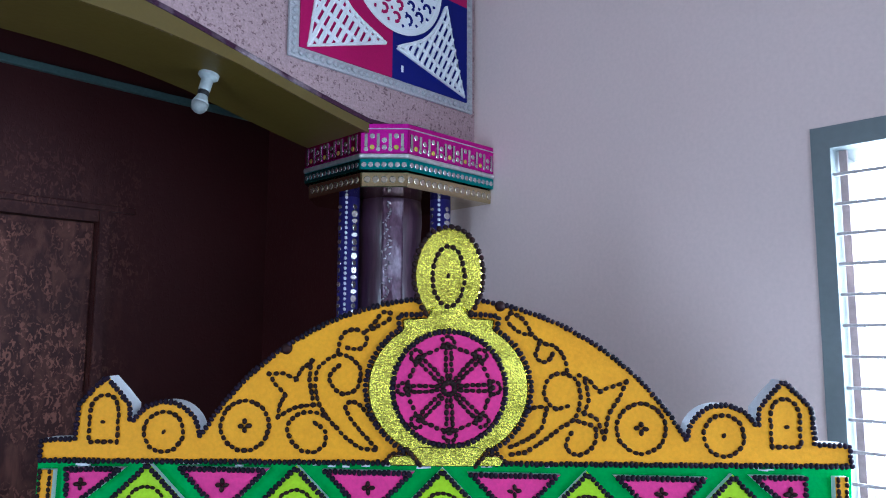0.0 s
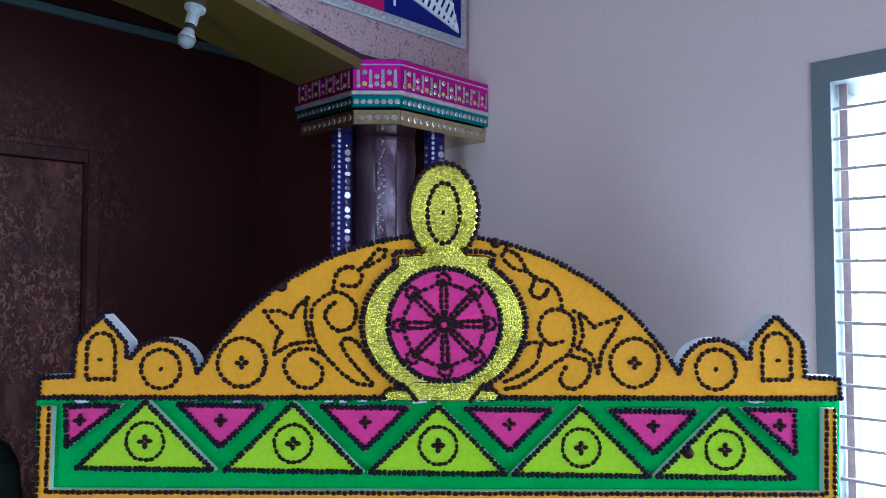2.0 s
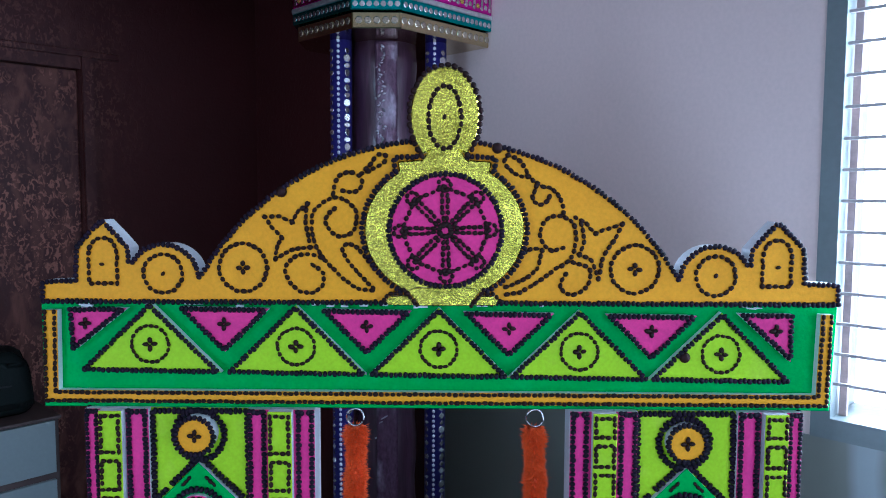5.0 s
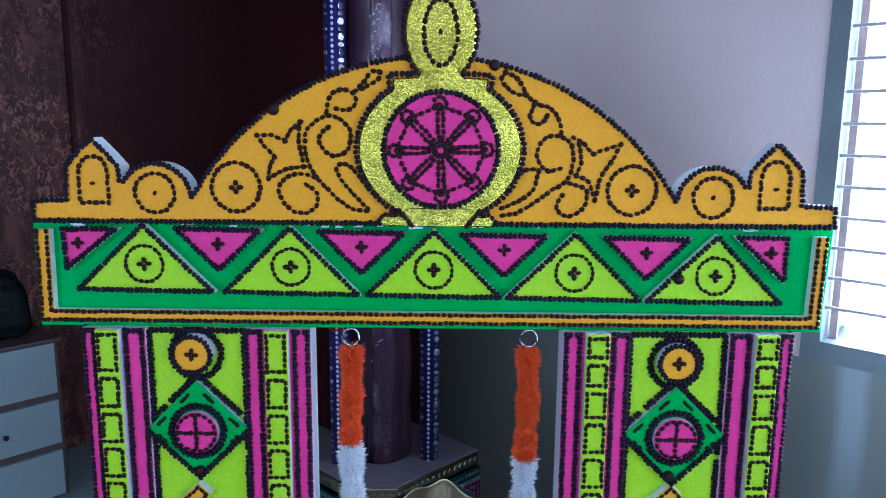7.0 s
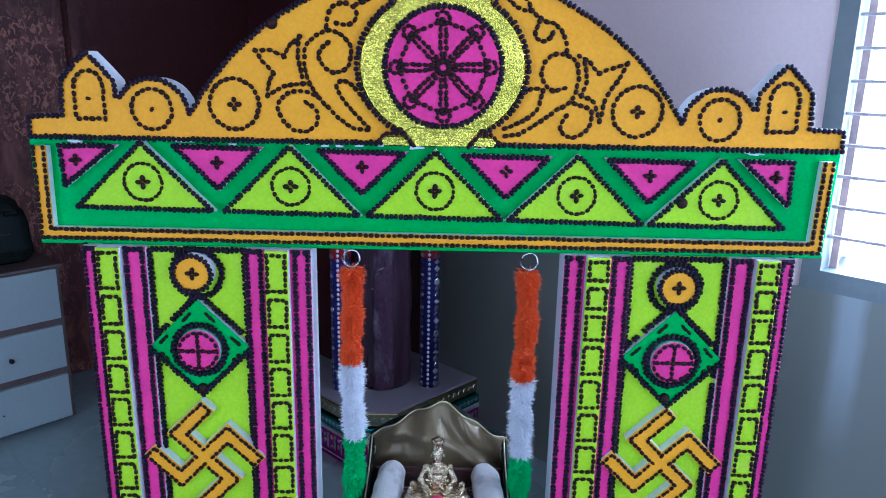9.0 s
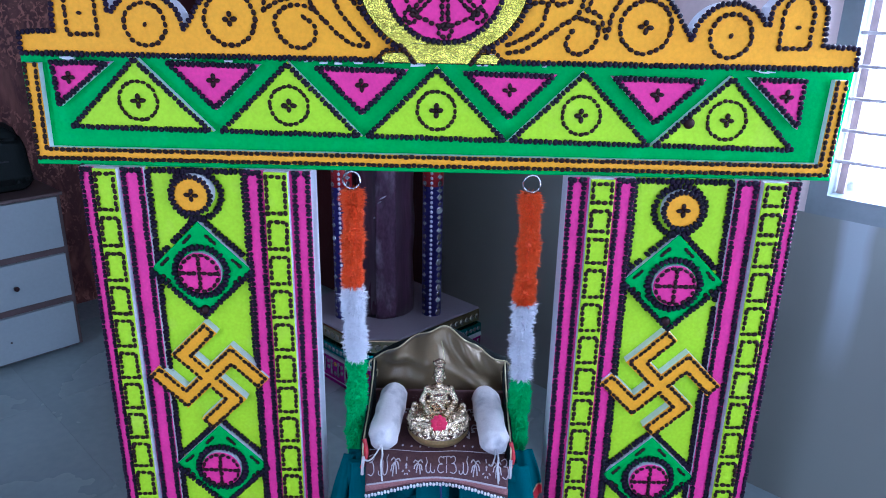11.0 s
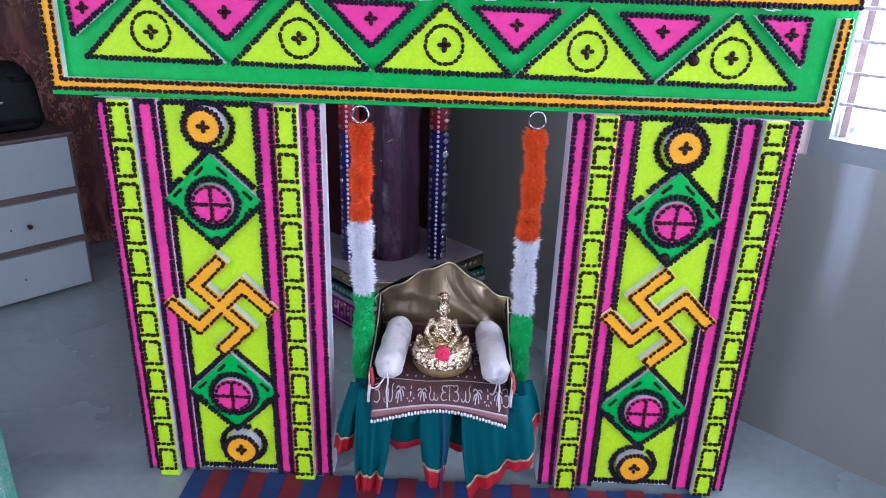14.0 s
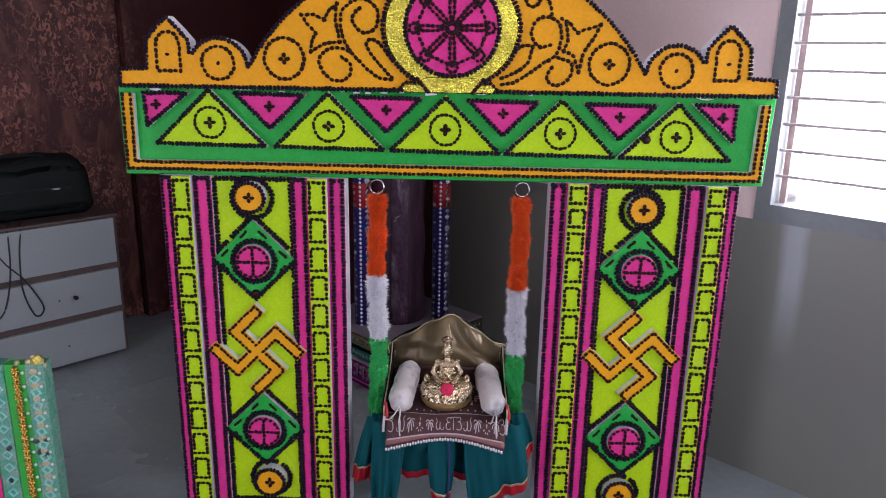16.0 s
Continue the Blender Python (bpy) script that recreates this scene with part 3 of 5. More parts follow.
lintel = foam("lintel", [(-0.837, 0.981), (0.824, 0.981), (0.832, 1.206), (-0.837, 1.206)], 1.4495, 1.515, GREEN, shrine, "long green painted foam lintel with triangle motifs")
beads, cords = Beads(), Beads()
YL = 1.431
foam("edge_strip", [(-0.826, 0.995), (0.811, 0.993), (0.815, 1.188), (0.789, 1.188), (0.785, 1.019), (-0.797, 1.021), (-0.794, 1.190), (-0.823, 1.190)], YL, 1.4500, ORANGE, lintel, "orange painted edge strip")
beads.strand([(-0.8195, 1.186), (-0.8215, 0.9995), (0.806, 0.9975), (0.810, 1.184)], YL, 0.0118, 0.0112, 0.0094)
beads.strand([(-0.799, 1.186), (-0.801, 1.0175), (0.789, 1.0155), (0.793, 1.184)], YL, 0.0118, 0.0112, 0.0094)
for c in (-0.600, -0.296, 0.001, 0.293, 0.585):
    tri = [sag(c - 0.146, 1.054), sag(c + 0.146, 1.054), sag(c, 1.199)]
    foam("triangle", tri, YL, 1.4500, LIME, lintel, "lime green painted triangle")
    cords.border(inset(tri, 0.0035), YL, True)
    beads.strand([sag(*q) for q in disc(c, 1.1125, 0.0385)], YL, 0.0115, 0.0112, 0.0078, True)
    beads.cross(*sag(c, 1.1125), YL, 0.0085, 0.0098)
down = [([sag(c - 0.094, 1.191), sag(c, 1.098), sag(c + 0.094, 1.191)], c, 1.158) for c in (-0.445, -0.149, 0.146, 0.441)]
down += [([(-0.768, 1.195), (-0.764, 1.104), (-0.648, 1.195)], -0.735, 1.163), ([(0.620, 1.189), (0.731, 1.089), (0.731, 1.189)], 0.697, 1.154)]
for tri, c, z in down:
    foam("triangle", tri, YL, 1.4500, PINK, lintel, "magenta painted triangle")
    cords.border(inset(tri, 0.0035), YL, True)
    beads.cross(*(sag(c, z) if abs(c) < 0.6 else (c, z)), YL, 0.0075, 0.0092)
piece("stud", STUD, lintel, Matrix.Translation((0.510, YL, 1.098)))
chips = random.Random(12)
for k in range(18):
    x, w, h = chips.uniform(-0.78, 0.78), chips.uniform(0.008, 0.030), chips.uniform(0.002, 0.005)
    bm = a_box(-w / 2, w / 2, -0.004, 0.004, -h / 2, h / 2, bevel=0.0008)
    for v in bm.verts:
        v.co += 0.0015 * noise.noise_vector(v.co * 300 + Vector((k, 0, 0)))
    part("foam_chip", bm, FOAM, lintel, at=Matrix.Translation((x, 1.437, 1.2045 - chips.uniform(0, 0.005))) @ Matrix.Rotation(chips.uniform(-0.08, 0.08), 4, "Y"))
beads.link("bead_strand", lintel, BEAD, "strands of dark oval beads", 280)
cords.link("bead_edging", lintel, TRIM, "dense dark bead edging")


# the crest: a dome between pairs of small bumps and pointed pins
def crest_side(s):
    """Outline of one side from the outer foot in to the dome's top."""
    pin = [(0.822, 1.208), (0.820, 1.251), (0.752, 1.254), (0.748, 1.322), (0.722, 1.352), (0.692, 1.379), (0.664, 1.350), (0.640, 1.322), (0.638, 1.293)]
    bump = [(0.5675 + 0.074 * math.cos(radians(a)), 1.258 + 0.072 * math.sin(radians(a))) for a in range(27, 165, 9)]
    dome = [(x, 0.973 + math.sqrt(0.5715 ** 2 - x * x)) for x in [0.490 - 0.49 * i / 22 for i in range(22 if s > 0 else 23)]]
    return [(s * x, z) for x, z in pin + bump + [(0.494, 1.263)] + dome]


YC = 1.430
outline = crest_side(1) + crest_side(-1)[::-1]
crest = foam("crest", outline, YC, 1.478, ORANGE, shrine, "orange painted foam crest with beaded scrolls", 0.002)
beads, cords = Beads(), Beads()
cords.border(inset(outline, 0.0015), YC, True)
for s in (1, -1):
    niche = [(s * 0.664, 1.247), (s * 0.664, 1.312)] + [(s * (0.693 - 0.029 * math.cos(radians(a))), 1.312 + 0.030 * math.sin(radians(a))) for a in range(20, 180, 20)] + [(s * 0.722, 1.312), (s * 0.722, 1.247)]
    beads.strand(niche, YC, 0.0132, 0.0122, 0.0096, True)
    beads.bead(s * 0.696, 1.286, 0, YC, 0.0115, 0.008)
    beads.strand(disc(s * 0.569, 1.268, 0.0405), YC, 0.0132, 0.0122, 0.0096, True)
    beads.bead(s * 0.569, 1.268, 1.2, YC, 0.0105, 0.008)
    beads.strand(disc(s * 0.403, 1.281, 0.0495), YC, 0.0132, 0.0122, 0.0096, True)
    beads.cross(s * 0.403, 1.281, YC, 0.0085, 0.0104)


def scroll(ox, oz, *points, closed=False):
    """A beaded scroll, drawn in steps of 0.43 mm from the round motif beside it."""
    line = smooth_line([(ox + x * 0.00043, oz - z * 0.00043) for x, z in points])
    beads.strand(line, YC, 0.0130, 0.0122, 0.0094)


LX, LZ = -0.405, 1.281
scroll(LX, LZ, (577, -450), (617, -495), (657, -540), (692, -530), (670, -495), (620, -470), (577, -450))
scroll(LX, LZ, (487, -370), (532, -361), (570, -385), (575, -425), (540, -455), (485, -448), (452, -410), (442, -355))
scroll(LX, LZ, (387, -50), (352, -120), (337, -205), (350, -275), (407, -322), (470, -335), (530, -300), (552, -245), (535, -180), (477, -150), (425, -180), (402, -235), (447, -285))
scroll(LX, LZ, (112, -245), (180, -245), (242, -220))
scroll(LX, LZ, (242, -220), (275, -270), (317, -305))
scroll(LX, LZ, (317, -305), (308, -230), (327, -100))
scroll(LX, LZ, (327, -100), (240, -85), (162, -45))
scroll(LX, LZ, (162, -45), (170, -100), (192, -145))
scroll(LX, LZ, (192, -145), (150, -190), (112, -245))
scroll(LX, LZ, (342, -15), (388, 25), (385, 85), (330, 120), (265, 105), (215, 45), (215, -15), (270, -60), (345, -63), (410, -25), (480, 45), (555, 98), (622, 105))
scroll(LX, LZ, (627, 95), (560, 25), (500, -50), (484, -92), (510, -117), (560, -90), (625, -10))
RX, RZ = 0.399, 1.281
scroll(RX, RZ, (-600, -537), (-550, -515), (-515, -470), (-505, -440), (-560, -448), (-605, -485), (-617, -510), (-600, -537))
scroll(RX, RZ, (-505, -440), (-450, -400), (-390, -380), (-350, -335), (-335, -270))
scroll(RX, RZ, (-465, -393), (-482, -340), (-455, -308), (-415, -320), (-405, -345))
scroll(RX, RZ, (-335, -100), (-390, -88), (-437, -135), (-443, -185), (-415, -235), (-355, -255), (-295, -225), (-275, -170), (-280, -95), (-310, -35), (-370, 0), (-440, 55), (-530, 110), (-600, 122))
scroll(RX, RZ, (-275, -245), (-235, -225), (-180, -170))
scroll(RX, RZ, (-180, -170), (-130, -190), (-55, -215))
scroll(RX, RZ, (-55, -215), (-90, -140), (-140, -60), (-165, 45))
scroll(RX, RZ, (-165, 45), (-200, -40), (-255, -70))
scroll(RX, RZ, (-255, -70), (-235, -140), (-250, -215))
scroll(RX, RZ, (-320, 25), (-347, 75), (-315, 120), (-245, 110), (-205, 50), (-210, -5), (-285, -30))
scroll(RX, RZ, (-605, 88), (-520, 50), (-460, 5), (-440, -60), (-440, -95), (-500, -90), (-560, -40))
for x, z in ((-0.322, 1.437), (0.119, 1.527)):
    piece("stud", STUD, crest, Matrix.Translation((x, YC, z)))

# the pot with its coconut, in crinkled gold foil
PX, PZ, YP = 0.012, 1.360, 1.419
collar = [(0.093, 1.481), (0.0955, 1.497), (0.090, 1.5005), (0.046, 1.5025), (0.034, 1.519)]
nut = [(PX + 0.070 * math.cos(radians(a)), 1.590 + 0.099 * math.sin(radians(a))) for a in range(-50, 231, 10)]
belly = [(PX + 0.164 * math.cos(radians(a)), PZ + 0.143 * math.sin(radians(a))) for a in range(126, 295, 8)]
belly_r = [(2 * PX - x, z) for x, z in belly[::-1]]
right, left = [(PX + x, z) for x, z in collar], [(PX - x, z) for x, z in collar[::-1]]
pot_line = right + nut + left + belly + belly_r
foam("pot", pot_line, YP, YC + 0.001, FOIL, crest, "crinkled gold foil pot with a coconut on top", 0.003)
# bead lines: round the belly and the lip, and larger beads set apart round the coconut
for lip, body, s in ((left[1:], belly, -1), (right[:-1][::-1], belly_r[::-1], 1)):
    lip = [(x + s * (0.0075 if abs(x - PX) > 0.08 else 0), z + (0.0065 if z > 1.49 else 0)) for x, z in lip]
    side = [(PX + (x - PX) * 1.026, PZ + (z - PZ) * 1.028) for x, z in body if z > 1.238]
    cords.border(lip, YP + 0.003)
    cords.border(side, YP + 0.003)
beads.strand([(PX + (x - PX) * 1.03, 1.590 + (z - 1.590) * 1.03) for x, z in nut], YP, 0.0136, 0.0130, 0.0112)
for s, far in ((-1, 0.121), (1, 0.112)):
    foot = [(PX + s * 0.063, 1.2055), (PX + s * (far - 0.006), 1.2055), (PX + s * far, 1.2165), (PX + s * (far - 0.010), 1.2245), (PX + s * 0.072, 1.2255)]
    foam("pot_foot", foot, YP + 0.001, YC + 0.001, FOIL, crest, "gold foil foot")
    beads.strand([(PX + s * (far + 0.003), 1.216), (PX + s * (far - 0.008), 1.229), (PX + s * 0.078, 1.2305)], YP + 0.001, 0.0112, 0.0108, 0.0088)
    beads.strand([(PX + s * 0.081, 1.238), (PX + s * 0.056, 1.207)], YP - 0.004, 0.0105, 0.0104, 0.0092)
foam("pot_stand", [(PX - 0.050, 1.2055), (PX + 0.050, 1.2055), (PX + 0.074, 1.236), (PX + 0.060, 1.243), (PX - 0.060, 1.243), (PX - 0.074, 1.236)], YP - 0.004, YC + 0.001, FOIL, crest, "gold foil stand under the pot")
beads.strand(disc(PX, 1.588, 0.033, 40, 0.063), YP, 0.0136, 0.0126, 0.0098, True)
beads.bead(PX, 1.588, 1.4, YP, 0.011, 0.008)
foam("wheel_disc", disc(PX + 0.002, PZ, 0.110, 48), YP - 0.009, YP, PINK, crest, "magenta disc with a beaded eight-spoked wheel")
cords.border(disc(PX + 0.002, PZ, 0.1145, 48), YP - 0.006, True)
for k in range(8):
    a = radians(45 * k + 1)
    ca, sa = math.cos(a), math.sin(a)
    for w in (-0.0055, 0.0055):
        beads.strand([(PX + 0.002 + ca * r - sa * w * (1 if r > 0.03 else 0.5), PZ + sa * r + ca * w * (1 if r > 0.03 else 0.5)) for r in (0.012, 0.04, 0.083)], YP - 0.009, 0.0126, 0.0118, 0.0088)
    ex, ez = PX + 0.002 + ca * 0.092, PZ + sa * 0.092
    beads.strand(disc(ex, ez, 0.0125, 12), YP - 0.009, 0.0118, 0.0105, 0.0082, True)
    b = radians(45 * k + 46)
    beads.strand([(PX + 0.002 + 0.088 * math.cos(a), PZ + 0.088 * math.sin(a)), (PX + 0.002 + 0.088 * math.cos(b), PZ + 0.088 * math.sin(b))], YP - 0.009, 0.0126, 0.0118, 0.0088)
beads.link("bead_strand", crest, BEAD, "scrolls of dark oval beads", 300)
cords.link("bead_edging", crest, TRIM, "dense dark bead edging")

# ---- the swing: tinsel garlands, seat, cushions and idol ----
TINSEL_O = material("orange_tinsel", (0.92, 0.135, 0.018), 0.5, big=60, fine=300, grain=0.25, bump=0)
TINSEL_W = material("white_tinsel", (0.92, 0.93, 0.96), 0.45, big=60, fine=300, grain=0.1, bump=0)
TINSEL_G = material("green_tinsel", (0.015, 0.56, 0.14), 0.55, big=60, fine=300, grain=0.25, bump=0)


def tinsel(z_top, z_low, r, count, seed, spiky):
    """A fluffy length of garland: a wavering core with many fine blades standing off it in tufts."""
    rng = random.Random(seed)
    n = 14
    bm = bmesh.new()

    def mid(z):
        return Vector((0.0022 * math.sin(z * 21 + seed), 0.003 * math.sin(z * 19 + seed), 0))

    def girth(z):
        return r * (0.93 + 0.10 * math.sin(z * 61 + seed * 2.1) + 0.07 * math.sin(z * 143 + seed))
    rings = []
    for i in range(n + 1):
        z = z_low + (z_top - z_low) * i / n
        g = girth(z) * (0.62 if 0 < i < n else 0.3)
        rings.append([bm.verts.new(mid(z) + Vector((g * math.cos(math.pi * k / 5), g * math.sin(math.pi * k / 5), z))) for k in range(10)])
    for p, q in zip(rings, rings[1:]):
        for k in range(10):
            bm.faces.new((p[k], p[(k + 1) % 10], q[(k + 1) % 10], q[k]))
    bm.faces.new(rings[0][::-1]), bm.faces.new(rings[-1])
    for _ in range(count):
        z, a = rng.uniform(z_low, z_top), rng.uniform(0, 2 * math.pi)
        tip = girth(z) * rng.uniform(0.82, 1.08 + spiky * rng.random())
        lift, w = rng.uniform(-0.010, 0.008), rng.uniform(0.0012, 0.0022)
        d = Vector((math.cos(a), math.sin(a), 0))
        side = Vector((-math.sin(a), math.cos(a), 0)) * w * rng.choice((1, -1))
        p, q = mid(z) + d * r * 0.5 + Vector((0, 0, z)), mid(z) + d * tip + Vector((0, 0, z + lift)) + side * rng.uniform(-3.0, 3.0)
        bm.faces.new([bm.verts.new(p - side), bm.verts.new(p + side + Vector((0, 0, w))), bm.verts.new(q)])
        bm.faces.new([bm.verts.new(p - Vector((0, 0, w))), bm.verts.new(p + Vector((0, 0, w))), bm.verts.new(q)])
    return bm


def garland(x, y, cuts, tilt):
    g = thing("garland", "orange, white and green tinsel garland hung by a steel ring", "garland", pose(x, y, 0), "garlands of the swing")
    ring = [(0.0185 * math.cos(2 * math.pi * k / 24), 0.003 * math.sin(4 * math.pi * k / 24), 0.957 + 0.0185 * math.sin(2 * math.pi * k / 24)) for k in range(24)]
    part("ring", tube(ring, 0.0022, 8, True), STEEL, g, "bright steel ring", smooth=True)
    part("hook", tube([(0, 0, 0.974), (0, 0, 0.983)], 0.0018, 6), STEEL, g)
    z0, z1, z2, z3 = cuts
    part("tinsel_length", tinsel(z0, z1, 0.0262, 5200, 1 + round(x * 100), 0.26), TINSEL_O, g, "orange tinsel")
    part("tinsel_length", tinsel(z1, z2, 0.0272, 4600, 2 + round(x * 100), 0.36), TINSEL_W, g, "white tinsel")
    part("tinsel_length", tinsel(z2, z3, 0.0290, 3800, 3 + round(x * 100), 0.05), TINSEL_G, g, "green tinsel")
    part("cord", tube([(0, 0, 0.939), (0, 0, z0 - 0.02)], 0.002, 6), STEEL, g)
    return g


garland(-0.178, 1.463, (0.936, 0.716, 0.530, 0.272), 0)
garland(0.206, 1.465, (0.936, 0.682, 0.492, 0.268), 0)

SATIN = material("bronze_satin", (0.135, 0.096, 0.042), 0.32, second=(0.18, 0.13, 0.06), big=5, fine=250, grain=0.06, bump=0.1, sheen=0.3, metal=0.25)
PIPING = material("gold_piping", (0.60, 0.52, 0.30), 0.4, metal=0.4, bump=0)
WOVEN = material("brown_woven_cloth", (0.088, 0.036, 0.034), 0.8, second=(0.07, 0.026, 0.03), big=60, amount=0.8, fine=420, grain=0.3, bump=0.3)
MOTIF = material("cream_weave", (0.48, 0.43, 0.43), 0.8, fine=300, grain=0.15)
TEAL = material("teal_silk", (0.0, 0.082, 0.092), 0.75, spec=0.12, second=(0.0, 0.056, 0.066), big=7, fine=400, grain=0.12, bump=0.2)
REDSILK = material("red_silk", (0.42, 0.012, 0.02), 0.5, fine=300, grain=0.15, bump=0.15)
GOLDTRIM = material("gold_zari", (0.62, 0.50, 0.30), 0.4, metal=0.5, second=(0.5, 0.2, 0.12), big=120, amount=0.8, fine=400, bump=0.3)
COTTON = material("white_satin_cotton", (0.58, 0.56, 0.535), 0.5, second=(0.22, 0.22, 0.235), big=17, amount=0.85, sharp=(0.50, 0.68), fine=300, grain=0.06, bump=0.6, bump_scale=45, sheen=0.2)
SX, SZ = 0.016, 0.335          # the seat's middle and height


def grid(f, nu, nv):
    """A cloth: a surface f(u, v) over the unit square."""
    bm = bmesh.new()
    vs = [[bm.verts.new(f(i / nu, j / nv)) for i in range(nu + 1)] for j in range(nv + 1)]
    for j in range(nv):
        for i in range(nu):
            bm.faces.new((vs[j][i], vs[j][i + 1], vs[j + 1][i + 1], vs[j + 1][i]))
    return bm


def cloth(name, bm, mat, parent, label="", thick=0.0025):
    ob = part(name, finish(bm), mat, parent, label, smooth=True)
    mod = ob.modifiers.new("thickness", "SOLIDIFY")
    mod.thickness, mod.offset = thick, 0
    return ob


swing = thing("swing_seat", "small cloth-covered swing throne with a bronze satin back", "swing", Matrix())
part("base", a_box(SX - 0.160, SX + 0.160, 1.345, 1.610, SZ - 0.03, SZ, bevel=0.006), WOVEN, swing, "dark padded seat board")


def back_surface(front):
    def f(u, v):
        x = (u - 0.5) * 0.345
        top = 0.204 - 0.088 * (math.sqrt((2 * u - 1) ** 2 + 0.02) - 0.1414) / 0.8685 + 0.004 * math.sin(13 * u)
        z = SZ + v * top
        puff = 0.030 * (1 - (2 * u - 1) ** 4) * math.sin(math.pi * min(1, 0.12 + v * 0.88))
        fold = 0.011 * math.sin(9 * u + 6 * v + 1.5 * math.sin(7 * v + 3 * u)) + 0.009 * math.sin(19 * (u - 0.45) * (v + 0.4) + 2)
        y = 1.592 + 0.02 * v - (puff + fold * (0.3 + v) * (1 - abs(2 * u - 1) ** 6) if front else -0.026)
        return (SX + x, y, z)
    return f


bm = grid(back_surface(True), 36, 20)
back = cloth("backrest", bm, SATIN, swing, "bronze satin backrest with soft folds", 0.004)
cloth("backrest_lining", grid(back_surface(False), 12, 6), BLACK_CLOTH, back, "dark lining")
rim = [back_surface(True)(i / 40, 1.0) for i in range(41)]
rim = [(x, y, z + 0.002) for x, y, z in rim]
part("piping", tube([(rim[0][0], rim[0][1], SZ)] + rim + [(rim[-1][0], rim[-1][1], SZ)], 0.0019, 6), PIPING, back, "gold piping", smooth=True)
for s in (-1, 1):
    x = SX + s * 0.166
    side = [(1.345, SZ - 0.03), (1.600, SZ - 0.03), (1.606, SZ + 0.118), (1.56, SZ + 0.085), (1.46, SZ + 0.055), (1.36, SZ + 0.045)]
    bm = bmesh.new()
    f = [bm.verts.new((x - 0.006, y, z)) for y, z in side]
    b = [bm.verts.new((x + 0.006, y, z)) for y, z in side]
    bm.faces.new(f), bm.faces.new(b[::-1])
    for i in range(len(side)):
        j = (i + 1) % len(side)
        bm.faces.new((f[i], f[j], b[j], b[i]))
    arm = part("armrest", finish(bm), BLACK_CLOTH, swing, "dark cloth side with gold piping")
    part("piping", tube([(x, y, z + 0.001) for y, z in smooth_line([(1.352, SZ - 0.02), (1.352, SZ + 0.040), (1.46, SZ + 0.057), (1.56, SZ + 0.087), (1.607, SZ + 0.120)])], 0.0018, 6), PIPING, arm, "gold piping", smooth=True)
for s, drop_ in ((-1, 0.030), (1, 0.022)):
    x, y, z = back_surface(True)(0.5 + 0.5 * s, 1.0)
    part("loose_cord", tube(smooth_line([(x, y - 0.006, z + 0.003), (x + s * 0.006, y - 0.016, z - 0.004), (x - s * 0.004, y - 0.020, z - drop_), (x - s * 0.016, y - 0.020, z - 0.016), (x - s * 0.012, y - 0.018, z - 0.05)]), 0.0016, 6), PIPING, back, "loose end of gold piping", smooth=True)
part("finial", tube([(SX + 0.012, 1.560, SZ + 0.150), (SX + 0.004, 1.548, SZ + 0.205)], 0.0016, 6), PIPING, swing, "thin pale cord at the back")

# the woven mat on the seat, hanging over the front edge
mat_thing = thing("seat_mat", "brown woven mat with cream motifs and white lace edge", "mat", Matrix())


def mat_surface(lift):
    def f(u, v):
        x = SX + 0.001 + (u - 0.5) * (0.316 + 0.002 * v)
        if v < 0.2:
            s = 1 - v / 0.2
            y, z = 1.556 - 0.012 * s, SZ + 0.009 + 0.064 * s
        elif v < 0.78:
            k = (v - 0.2) / 0.58
            y, z = 1.556 - (1.556 - 1.328) * k, SZ + 0.006 + 0.003 * math.sin(12 * u) * k + 0.003 * (1 - k)
        else:
            w = (v - 0.78) / 0.22
            y, z = 1.328 - 0.016 * math.sin(w * 1.5) - 0.006 * math.sin(7 * u + 1) * w, SZ + 0.006 - (0.064 - 0.026 * math.cos(math.pi * (u - 0.5))) * w
        z += 0.006 * math.cos(math.pi * (u - 0.5)) * max(0, v - 0.6) * (1 if v < 0.9 else 1.2)
        return (x, y - lift * (1 if v > 0.8 else 0.3), z + lift * (1 if v < 0.8 else 0.2))
    return f


cloth("weave", grid(mat_surface(0), 32, 40), WOVEN, mat_thing, "brown cloth", 0.003)
on_mat = mat_surface(0.0025)


def mat_line(points, r=0.0011):
    return tube([on_mat(u, v) for u, v in smooth_line(points, 5)], r, 5)


for v, r in ((0.650, 0.0008), (0.922, 0.0021)):
    part("stripe", mat_line([(0.01, v), (0.5, v), (0.99, v)], r), MOTIF, mat_thing)
cloth("hem_band", grid(lambda u, v: mat_surface(0.002)(u, 0.925 + v * 0.05), 24, 2), material("dusty_rose_weave", (0.30, 0.13, 0.12), 0.8, fine=420, grain=0.3, bump=0.3), mat_thing, "dusty rose stripe", 0.001)


